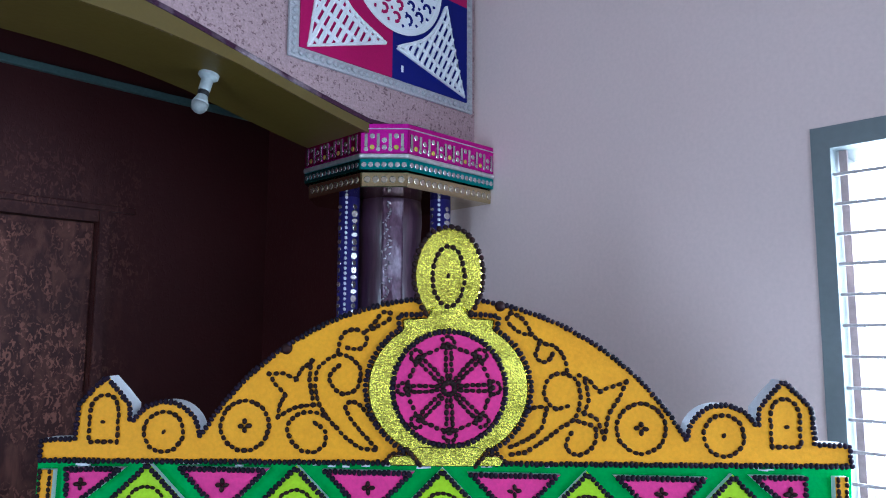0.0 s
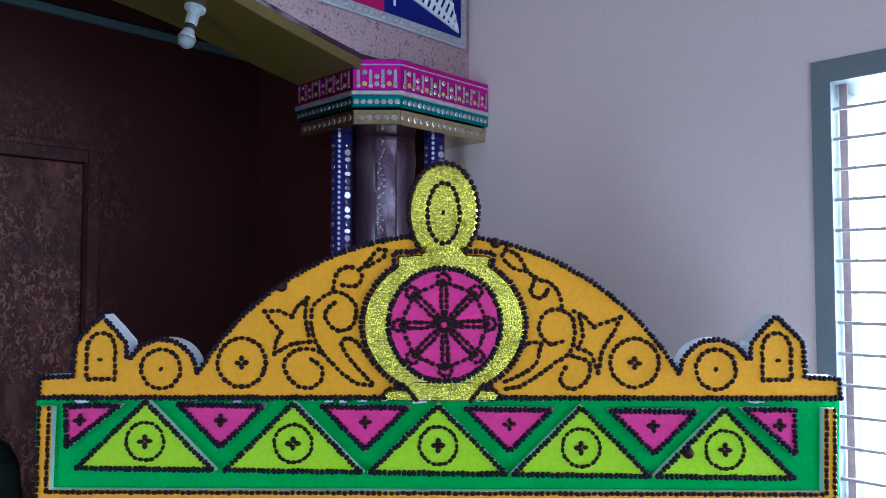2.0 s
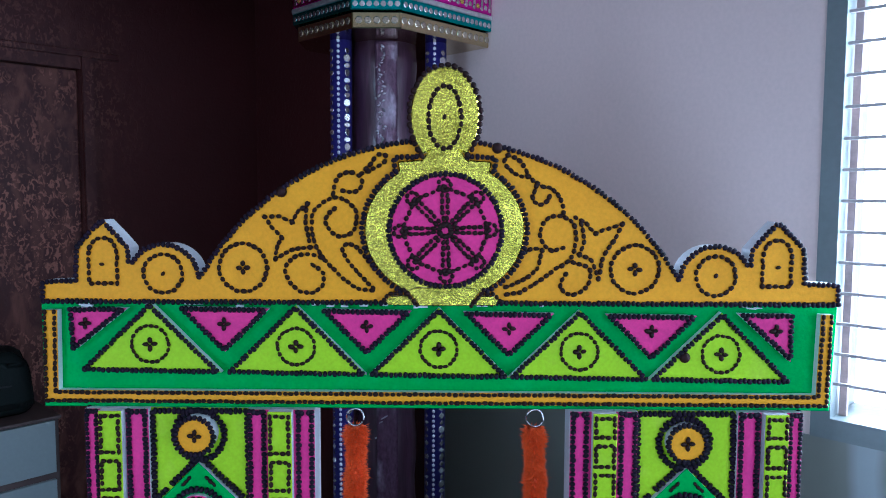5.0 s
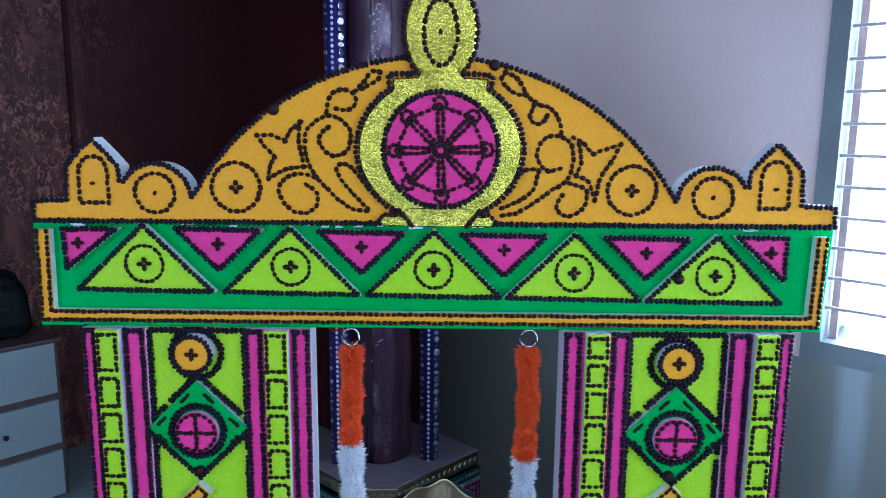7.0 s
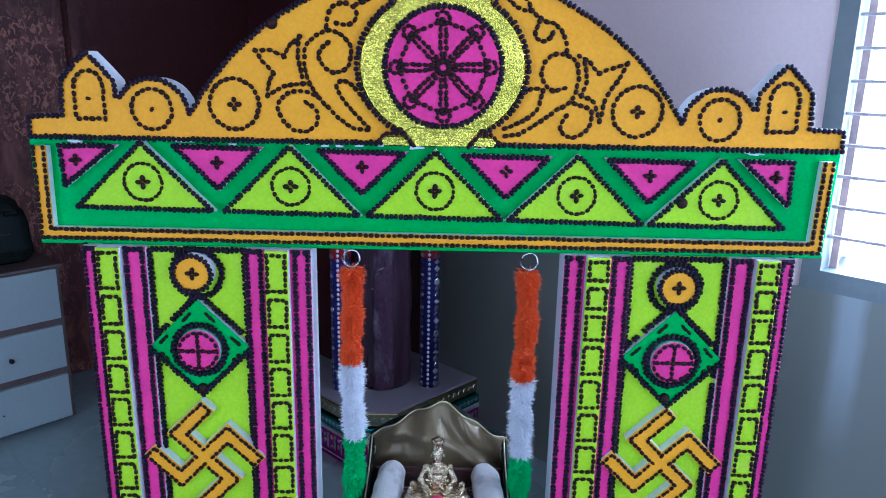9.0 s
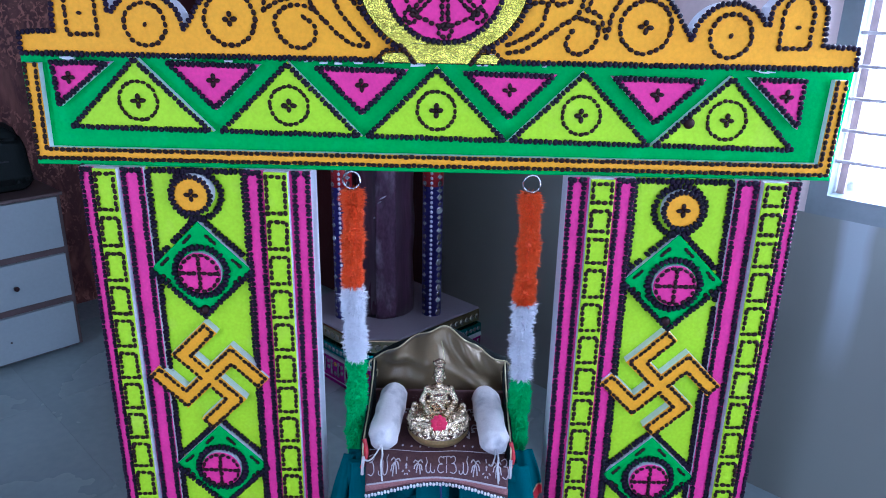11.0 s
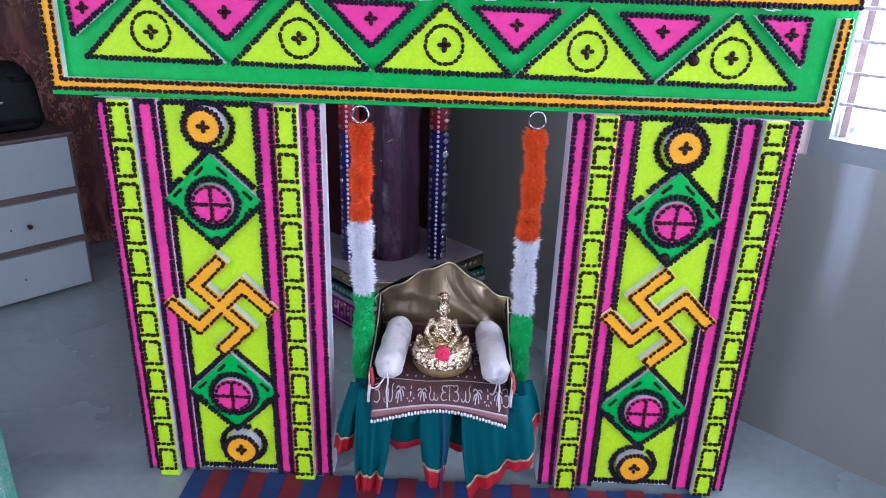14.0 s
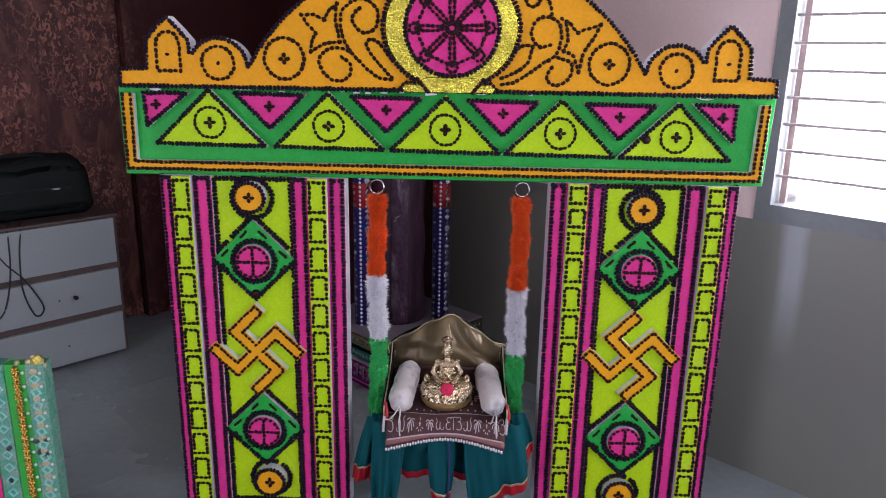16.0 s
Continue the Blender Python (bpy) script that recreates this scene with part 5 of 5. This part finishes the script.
cloth("film_strip", grid(film, 9, 110), sheer, shaft, "crinkled sheer film strip", 0.0012)
flake_rng = random.Random(31)
leaf_bit = bmesh.new()
ball(leaf_bit, (0, -0.001, 0), (0.0075, 0.0012, 0.0036), detail=1)
leaf_bit = mesh_of("silver_leaf", leaf_bit, material("silver_leaf", (0.52, 0.48, 0.54), 0.3, metal=0.7, per_piece=0.5, bump=0), True)
for k in range(105):
    d = radians(-89 + flake_rng.uniform(-6, 6) + 2.5 * math.sin(k * 0.9)) - TURN
    s = flake_rng.uniform(0.5, 1.25)
    piece("silver_leaf", leaf_bit, shaft, Matrix.Translation((0.1205 * math.cos(d), 0.1205 * math.sin(d), 1.12 + k * 0.0077)) @ Matrix.Rotation(d + math.pi / 2, 4, "Z") @ Matrix.Rotation(flake_rng.uniform(0, 3.1), 4, "Y") @ Matrix.Diagonal((s, 1, s, 1)))
# these three flecks stand in for white highlights on a tear in the wrap
for x0, z, size in ((-91, 0.655, 0.011), (-85, 0.672, 0.016), (-99, 0.60, 0.006)):
    d = radians(x0) - TURN
    piece("silver_leaf", leaf_bit, shaft, Matrix.Translation((0.1165 * math.cos(d), 0.1165 * math.sin(d), z)) @ Matrix.Rotation(d + math.pi / 2, 4, "Z") @ Matrix.Rotation(-0.5, 4, "Y") @ Matrix.Diagonal((size / 0.0075, 1, 0.8, 1)))


def wrap(angle, off, name):
    """A blue band upright beside the shaft, with a pearl line and sequins."""
    a = radians(angle) - TURN
    bx, by = off * math.cos(a), off * math.sin(a)
    w = part("ribbon", lathe([(0.036, 0.2062), (0.036, 1.08), (0.036, 1.9418)], 16, Matrix.Translation((bx, by, 0))), BLUE, column, "blue velvet band sewn with sequins", smooth=True)
    toward = radians(-90) - TURN
    pearls = bmesh.new()
    for k in range(100):
        d = toward - 0.1
        ball(pearls, (bx + 0.037 * math.cos(d), by + 0.037 * math.sin(d), 0.215 + k * 0.0174), (0.006, 0.006, 0.0068), detail=1)
    tagged(part("pearl_line", pearls, material("pearl_" + name, (0.86, 0.86, 0.96), 0.3, bump=0), w, "line of small silver beads", smooth=True), kind="stuff")
    part("red_wrap", lathe([(0.0366, 0.705), (0.0368, 0.75), (0.0366, 0.805)], 16, Matrix.Translation((bx, by, 0))), REDSILK, w, "red silk wrapping", smooth=True)
    for k in range(70):
        for side, s in ((0.72, 0.0120), (-0.85, 0.0085)):
            d = toward + side
            piece("sequin", seq["diamond" if k < 30 and k % 4 else "silver"], w, Matrix.Translation((bx + 0.036 * math.cos(d), by + 0.036 * math.sin(d), 0.23 + k * 0.0243)) @ Matrix.Rotation(d + math.pi / 2, 4, "Z") @ Matrix.Rotation(0.35 * math.sin(k * 2.3), 4, "Z") @ Matrix.Diagonal((s, s, s * (0.75 if k % 2 else 1.1), 1)))


wrap(214, 0.162, "a")
wrap(-15, 0.188, "b")

# ---- ornament panel on the arch ----
NAVY = material("navy_panel", (0.006, 0.010, 0.16), 0.6, spec=0.15, fine=200, grain=0.08)
CERISE = material("cerise_panel", (0.40, 0.003, 0.10), 0.6, spec=0.15, fine=200, grain=0.08)
LACE = material("white_cutwork", (0.84, 0.86, 0.88), 0.5, fine=200, grain=0.05)
SILVERLACE = material("silver_lace", (0.50, 0.50, 0.52), 0.4, metal=0.3, fine=260, grain=0.2, bump=0.4)
panel = thing("wall_panel", "cerise and navy wall panel with white cutwork and silver lace edge", "wall panel", ROOM @ Matrix.Translation((1.486, Y_ARCH, 2.687)))
H = 0.400
part("backing", a_box(-H, H, -0.012, -0.002, -H, H, bevel=0.002), SILVERLACE, panel, "silver lace border")
for sx, sz, mt in ((-1, -1, CERISE), (1, -1, NAVY), (1, 1, CERISE), (-1, 1, NAVY)):
    x0, x1 = sorted((0, sx * (H - 0.035)))
    z0, z1 = sorted((0, sz * (H - 0.035)))
    part("quarter", a_box(x0, x1, -0.016, -0.012, z0, z1), mt, panel, "cerise cloth quarter" if mt is CERISE else "navy cloth quarter")
bm = bmesh.new()
for k in range(120):
    s, f = k // 30, (k % 30) / 30 * 2 * (H - 0.018) - (H - 0.018)
    x, z = ((f, -H + 0.018), (H - 0.018, f), (-f, H - 0.018), (-H + 0.018, -f))[s]
    ball(bm, (x, -0.013, z), (0.012, 0.006, 0.012), detail=1)
tagged(part("lace_edge", bm, SILVERLACE, panel, "scalloped silver lace", smooth=True), kind="stuff")


def cut(p, d, poly):
    """Where the line through p along d enters and leaves a polygon."""
    hits = []
    n = len(poly)
    for i in range(n):
        a, b = Vector(poly[i]), Vector(poly[(i + 1) % n])
        e = b - a
        den = d.x * e.y - d.y * e.x
        if abs(den) > 1e-9:
            w = a - p
            t, s = (w.x * e.y - w.y * e.x) / den, (w.x * d.y - w.y * d.x) / den
            if 0 <= s < 1:
                hits.append(t)
    return (min(hits), max(hits)) if len(hits) > 1 else None


for sx, sz in ((-1, -1), (1, -1), (1, 1), (-1, 1)):
    corner = [(sx * 0.335, sz * 0.355), (sx * 0.033, sz * 0.255), (sx * 0.136, sz * 0.212), (sx * 0.201, sz * 0.164), (sx * 0.290, sz * 0.04)] if sx < 0 else [(sx * 0.345, sz * 0.348), (sx * 0.017, sz * 0.255), (sx * 0.140, sz * 0.193), (sx * 0.209, sz * 0.118), (sx * 0.251, sz * 0.032)]
    tri = [corner[0], *smooth_line(corner[1:], 4)]
    cw = part("cutwork", tube([(x, -0.019, z) for x, z in tri], 0.007, 6, True), LACE, panel, "white cutwork lattice")
    for direction, gap, r in (((0.45, 0.9), 0.026, 0.0086), ((0.9, -0.45), 0.055, 0.0075)):
        d = Vector(direction).normalized()
        nrm = Vector((-d.y, d.x))
        c0 = Vector((sx * 0.2, sz * 0.2))
        for k in range(-10, 11):
            p = c0 + nrm * gap * k
            ends = cut(p, d, tri)
            if ends and ends[1] - ends[0] > 0.01:
                q0, q1 = p + d * ends[0], p + d * ends[1]
                part("slat", tube([(q0.x, -0.0185, q0.y), (q1.x, -0.0185, q1.y)], r, 5), LACE, cw)
rosette = part("rosette", lathe([(0.203, 0.0), (0.206, 0.004), (0.203, 0.008), (0.186, 0.009), (0.184, 0.006), (0.01, 0.006)], 64, Matrix.Translation((0.02, -0.0165, 0)) @ Matrix.Rotation(radians(90), 4, "X")), LACE, panel, "round white cutwork rosette")
for ring_r, n_, r in ((0.150, 17, 0.020), (0.104, 12, 0.018), (0.058, 7, 0.015)):
    for k in range(n_):
        a = 2 * math.pi * (k + 0.5 * (n_ % 2)) / n_
        cx, cz = 0.02 + ring_r * math.cos(a), ring_r * math.sin(a)
        curl = [(cx + r * (1 - t * 0.5) * math.cos(a + t * 4.2), -0.0222, cz + r * (1 - t * 0.5) * math.sin(a + t * 4.2)) for t in [j / 9 for j in range(10)]]
        part("cutout", tube(curl, 0.0060, 5), CERISE if (cx - 0.02) * cz > 0 else NAVY, rosette)
        b = a + math.pi / n_
        p, q = ring_r + 0.021, ring_r + 0.030
        part("cutout", tube([(0.02 + p * math.cos(b), -0.0222, p * math.sin(b)), (0.02 + q * math.cos(b + 0.03), -0.0222, q * math.sin(b + 0.03))], 0.0050, 5), CERISE if math.cos(b) * math.sin(b) > 0 else NAVY, rosette)
part("tag", a_box(0.040, 0.049, -0.0175, -0.016, -0.335, -0.312), LACE, panel, "tiny pale paper tag")
part("boss", lathe([(0.03, 0), (0.026, 0.012), (0.012, 0.018)], 18, Matrix.Translation((0.02, -0.014, 0)) @ Matrix.Rotation(radians(90), 4, "X")), LACE, rosette, smooth=True)

# ---- lamp under the arch ----
bz = soffit_z(0.915)
lamp = thing("light_bulb", "unlit white bulb in a white batten holder under the arch", "lamp", ROOM @ Matrix.Translation((0.915, 1.845, bz)) @ Matrix.Rotation(radians(14), 4, "Y") @ Matrix.Diagonal((0.86, 0.86, 0.92, 1)))
PORCELAIN = material("white_plastic", (0.42, 0.46, 0.46), 0.35, bump=0, big=8, amount=0.1)
part("holder", lathe([(0.017, -0.062), (0.020, -0.055), (0.020, -0.022), (0.034, -0.010), (0.034, 0.004)], 24), PORCELAIN, lamp, smooth=False)
part("cap", lathe([(0.0165, -0.078), (0.0190, -0.074), (0.0190, -0.063), (0.0170, -0.060)], 18), CABLE, lamp, "dark metal cap")
bulb = part("bulb", lathe([(0.0285, -0.105), (0.0245, -0.096), (0.019, -0.084), (0.016, -0.074)], 24), PORCELAIN, lamp, "white bulb neck", smooth=True)
part("dome", lathe([(0.003, -0.138), (0.012, -0.1355), (0.021, -0.129), (0.0265, -0.119), (0.0282, -0.1052)], 24), material("frosted_dome", (0.27, 0.29, 0.285), 0.45, bump=0, big=20, amount=0.2), bulb, "frosted grey dome", smooth=True)

# ---- drawer cabinet with a bag and cables ----
C0, C1, CF, CB = 0.02, 0.838, 2.745, 3.13
cabinet = thing("drawer_cabinet", "low cabinet with three pale drawers in a dark carcass", "cabinet", ROOM @ pose(0.84, CF, 0, 0, 0, 1.5) @ Matrix.Translation((-0.84, -CF, 0)))
part("body", a_box(C0, C1, CF + 0.012, CB - 0.03, 0.016, 0.618, bevel=0.004), CARCASS, cabinet, "dark brown-grey carcass")
part("top", a_box(C0 - 0.005, C1 + 0.006, CF - 0.002, CB - 0.03, 0.618, 0.630, bevel=0.003), CARCASS, cabinet)
KNOB = mesh_of("knob", lathe([(0.006, 0), (0.005, 0.008), (0.009, 0.014), (0.008, 0.020), (0.003, 0.022)], 14, Matrix.Rotation(radians(90), 4, "X")), BEAD, True)
HOLE = mesh_of("screw", lathe([(0.003, 0), (0.003, 0.003), (0.001, 0.004)], 8, Matrix.Rotation(radians(90), 4, "X")), BEAD)
for z0, z1, knobs, screws in ((0.425, 0.615, (), ()), (0.231, 0.397, (0.635,), (0.575,)), (0.028, 0.201, (), (0.59,))):
    dr = part("drawer", a_box(C0 + 0.014, C1 - 0.018, CF - 0.006, CF + 0.013, z0, z1, bevel=0.002), WHITE_BOARD, cabinet, "pale grey-white drawer front")
    for x in knobs:
        piece("knob", KNOB, dr, Matrix.Translation((x, CF - 0.006, (z0 + z1) / 2 - 0.005)))
    for x in screws:
        piece("screw", HOLE, dr, Matrix.Translation((x, CF - 0.006, (z0 + z1) / 2 - 0.008)))
for x in (C0 + 0.05, C1 - 0.05):
    for y in (CF + 0.06, CB - 0.09):
        part("foot", lathe([(0.018, 0.0), (0.020, 0.010), (0.022, 0.018)], 12, Matrix.Translation((x, y, 0))), CARCASS, cabinet)
bag = thing("black_bag", "slumped black nylon bag on the cabinet", "bag", ROOM @ Matrix.Translation((0.515, 2.93, 0.634)))
bm = a_box(-0.30, 0.27, -0.12, 0.12, 0.0, 0.235, bevel=0.0)
bmesh.ops.subdivide_edges(bm, edges=bm.edges[:], cuts=7, use_grid_fill=True)
bmesh.ops.bevel(bm, geom=[e for e in bm.edges if len(e.link_faces) == 2 and e.calc_face_angle() > 1], offset=0.05, segments=4, affect="EDGES", profile=0.5)
for v in bm.verts:
    k = v.co.z / 0.235
    v.co += 0.02 * k * noise.noise_vector(v.co * 9)
    v.co.x *= 1 - 0.10 * k * k
    v.co.z = max(0.0, v.co.z)
part("body", bm, BLACK_CLOTH, bag, smooth=True)
part("zip", tube([(-0.20, -0.121, 0.115), (0.0, -0.126, 0.118), (0.19, -0.121, 0.116)], 0.003, 6), CABLE, bag)
part("zip_pull", a_box(0.10, 0.135, -0.131, -0.126, 0.111, 0.119, bevel=0.001), STEEL, bag, "small bright zip pull")
part("handle", tube(smooth_line([(-0.12, -0.06, 0.222), (-0.09, -0.065, 0.245), (0.0, -0.07, 0.252), (0.09, -0.065, 0.244), (0.12, -0.06, 0.220)]), 0.008, 8), BLACK_CLOTH, bag)


def cable(points):
    tagged(part("cable", tube([tuple(room(*p)) for p in smooth_line(points)], 0.0032, 6), CABLE, label="thin black cable hanging over the cabinet front", smooth=True), category="cable", group="cables on the cabinet")


cable([(0.50, 2.80, 0.634), (0.478, 2.755, 0.634), (0.468, 2.731, 0.600), (0.455, 2.728, 0.52), (0.45, 2.727, 0.38), (0.478, 2.726, 0.275), (0.505, 2.726, 0.27), (0.512, 2.727, 0.31), (0.46, 2.727, 0.42), (0.40, 2.728, 0.50), (0.36, 2.728, 0.585), (0.35, 2.75, 0.634), (0.345, 2.80, 0.634)])
cable([(0.46, 2.83, 0.634), (0.435, 2.755, 0.634), (0.425, 2.730, 0.598), (0.42, 2.727, 0.50), (0.405, 2.726, 0.40), (0.37, 2.726, 0.30), (0.30, 2.727, 0.26), (0.24, 2.727, 0.33), (0.22, 2.728, 0.58), (0.22, 2.75, 0.634), (0.22, 2.80, 0.634)])

# ---- second ornament at the near side: a green board with pearl-and-gold trimming ----
SEA = material("sea_green_gota", (0.05, 0.34, 0.22), 0.4, metal=0.1, second=(0.30, 0.37, 0.32), big=38, amount=0.75, fine=200, grain=0.3, bump=0.4)
PALEGOLD = material("pale_gold_gota", (0.52, 0.44, 0.38), 0.35, metal=0.3, second=(0.50, 0.44, 0.12), big=40, amount=0.8, fine=200, grain=0.25, bump=0.4)
BRIGHTGREEN = material("bright_green_cloth", (0.015, 0.42, 0.05), 0.6, fine=300, grain=0.15)
GOLD = material("gold_bead", (0.72, 0.46, 0.10), 0.25, metal=0.9, bump=0)
GB = pose(-0.999, 1.235, 0, 0, 0, 4)
board = thing("trimmed_board", "standing bright green board with gold bead line and sea-green motifs", "ornament", GB)
BT = 0.530
part("backing", a_box(-0.40, -0.001, 0.0, 0.035, 0.0, BT - 0.003, bevel=0.002), BRIGHTGREEN, board)
part("trim_strip", a_box(-0.044, 0.003, -0.005, 0.038, 0.0, BT, bevel=0.002), SEA, board, "sea-green ribbon strip")
part("trim_strip", a_box(-0.140, -0.096, -0.005, 0.038, 0.0, BT, bevel=0.002), SEA, board, "sea-green ribbon strip")
part("field", a_box(-0.39, -0.145, -0.004, 0.0, 0.0, BT - 0.15, bevel=0.001), PINK, board, "magenta field")
flower = bmesh.new()
for k in range(6):
    a = math.pi * k / 3
    ball(flower, (0.006 * math.cos(a), -0.004, 0.006 * math.sin(a)), (0.0055, 0.003, 0.0028), Matrix.Rotation(-a, 4, "Y"), 1)
ball(flower, (0, -0.006, 0), (0.003, 0.003, 0.003), detail=1)
flower = mesh_of("gold_flower", flower, GOLD, True)
def diamond_frame(outer, inner, thick):
    """A flat four-cornered ring standing in x and z."""
    bm = bmesh.new()
    rows = [[bm.verts.new((r * math.cos(math.pi / 2 * k), y, r * math.sin(math.pi / 2 * k))) for k in range(4)]
            for r, y in ((outer, 0.0), (outer * 0.96, -thick), (inner * 1.05, -thick), (inner, 0.0))]
    for p, q in zip(rows, rows[1:] + rows[:1]):
        for k in range(4):
            bm.faces.new((p[k], p[(k + 1) % 4], q[(k + 1) % 4], q[k]))
    return finish(bm)


ring = mesh_of("mirror_motif", diamond_frame(0.0150, 0.0088, 0.004), material("mint_gota", (0.26, 0.66, 0.58), 0.3, metal=0.2, bump=0.2))
flake = mesh_of("gold_motif", lathe([(0.013, 0), (0.012, 0.003), (0.004, 0.004)], 8, Matrix.Rotation(radians(90), 4, "X")), PALEGOLD)
bead_small = mesh_of("pearl", ball(bmesh.new(), (0, -0.003, 0), (0.005, 0.004, 0.005), detail=1), material("pale_mint_bead", (0.55, 0.66, 0.55), 0.3), True)
for k in range(26):
    z = BT - 0.018 - k * 0.0185
    piece("gold_flower", flower, board, Matrix.Translation((-0.067 + 0.001 * (k % 2), -0.002, z)) @ Matrix.Rotation(k * 0.7, 4, "Y") @ Matrix.Diagonal((1.12, 1.1, 1.12, 1)))
part("cord", tube([(-0.067, -0.002, 0.004), (-0.067, -0.002, BT - 0.006)], 0.005, 6), material("brown_cord", (0.16, 0.075, 0.02), 0.5, fine=300, grain=0.3), board, "brown cord under the gold flowers", smooth=True)
tuft_gold = material("crumpled_gold", (0.60, 0.50, 0.10), 0.4, metal=0.5, second=(0.40, 0.36, 0.22), big=60, amount=0.8, fine=200, grain=0.3, bump=0.6)
for n_, (dx, z, r, mt) in enumerate(((-0.034, 0.002, 0.010, PALEGOLD), (-0.015, 0.006, 0.0165, tuft_gold), (-0.001, -0.006, 0.009, PALEGOLD), (-0.022, 0.015, 0.008, PALEGOLD), (-0.064, 0.000, 0.007, PALEGOLD))):
    bm = ball(bmesh.new(), (dx, 0.004, BT + z), (r, r * 0.7, r), detail=3)
    for v in bm.verts:
        v.co += 0.22 * r * noise.noise_vector(v.co * 160 + Vector((n_, 0, 0)))
    part("gold_tuft", bm, mt, board, "crumpled gold tuft", smooth=True)
grit = mesh_of("dark_motif", lathe([(0.008, 0), (0.007, 0.003), (0.002, 0.0045)], 6, Matrix.Rotation(radians(90), 4, "X")), material("dark_gota", (0.05, 0.055, 0.05), 0.4, metal=0.3))
for dx, z in ((-0.040, 0.315), (-0.014, 0.320), (-0.016, 0.280), (-0.110, 0.295), (-0.034, 0.285), (-0.118, 0.20)):
    piece("dark_motif", grit, board, Matrix.Translation((dx, -0.005, z)) @ Matrix.Rotation(z * 40, 4, "Y") @ Matrix.Diagonal((1.3, 1, 0.8, 1)))
for k in range(13):
    z = BT - 0.020 - k * 0.037
    piece("gold_motif", flake, board, Matrix.Translation((-0.022, -0.005, z)) @ Matrix.Rotation(k * 1.1, 4, "Y") @ Matrix.Diagonal((0.8, 1, 0.8, 1)))
    piece("mirror_motif", ring, board, Matrix.Translation((-0.021, -0.005, z - 0.0185)) @ Matrix.Rotation(0.35 * math.sin(k * 2.2), 4, "Y"))
    piece("mirror_motif", ring, board, Matrix.Translation((-0.115, -0.005, z - 0.010)) @ Matrix.Rotation(0.35 * math.sin(k * 3.1), 4, "Y"))
    for dx in (-0.048, -0.006):
        piece("pearl", bead_small, board, Matrix.Translation((dx, -0.005, z - 0.002)))

# ---- floor stones, laid square to the room ----
tiles = {}
ys = [Y_NEAR - 0.2 + 0.6 * k for k in range(10)]
xs = [X_R - 0.13 - 0.6 * k for k in range(9)]
for i, x1 in enumerate([X_R + 0.02] + xs[:-1]):
    x0 = xs[i]
    for j, y0 in enumerate(ys[:-1]):
        y1 = ys[j + 1]
        size = (round(x1 - x0, 3), round(y1 - y0, 3))
        if size not in tiles:
            tiles[size] = mesh_of("floor_stone", a_box(-size[0] / 2 + 0.0003, size[0] / 2 - 0.0003, -size[1] / 2 + 0.0003, size[1] / 2 - 0.0003, -0.0011, 0.0), FLOOR)
        piece("floor_stone", tiles[size], floor, Matrix.Translation(((x0 + x1) / 2, (y0 + y1) / 2, 0)))
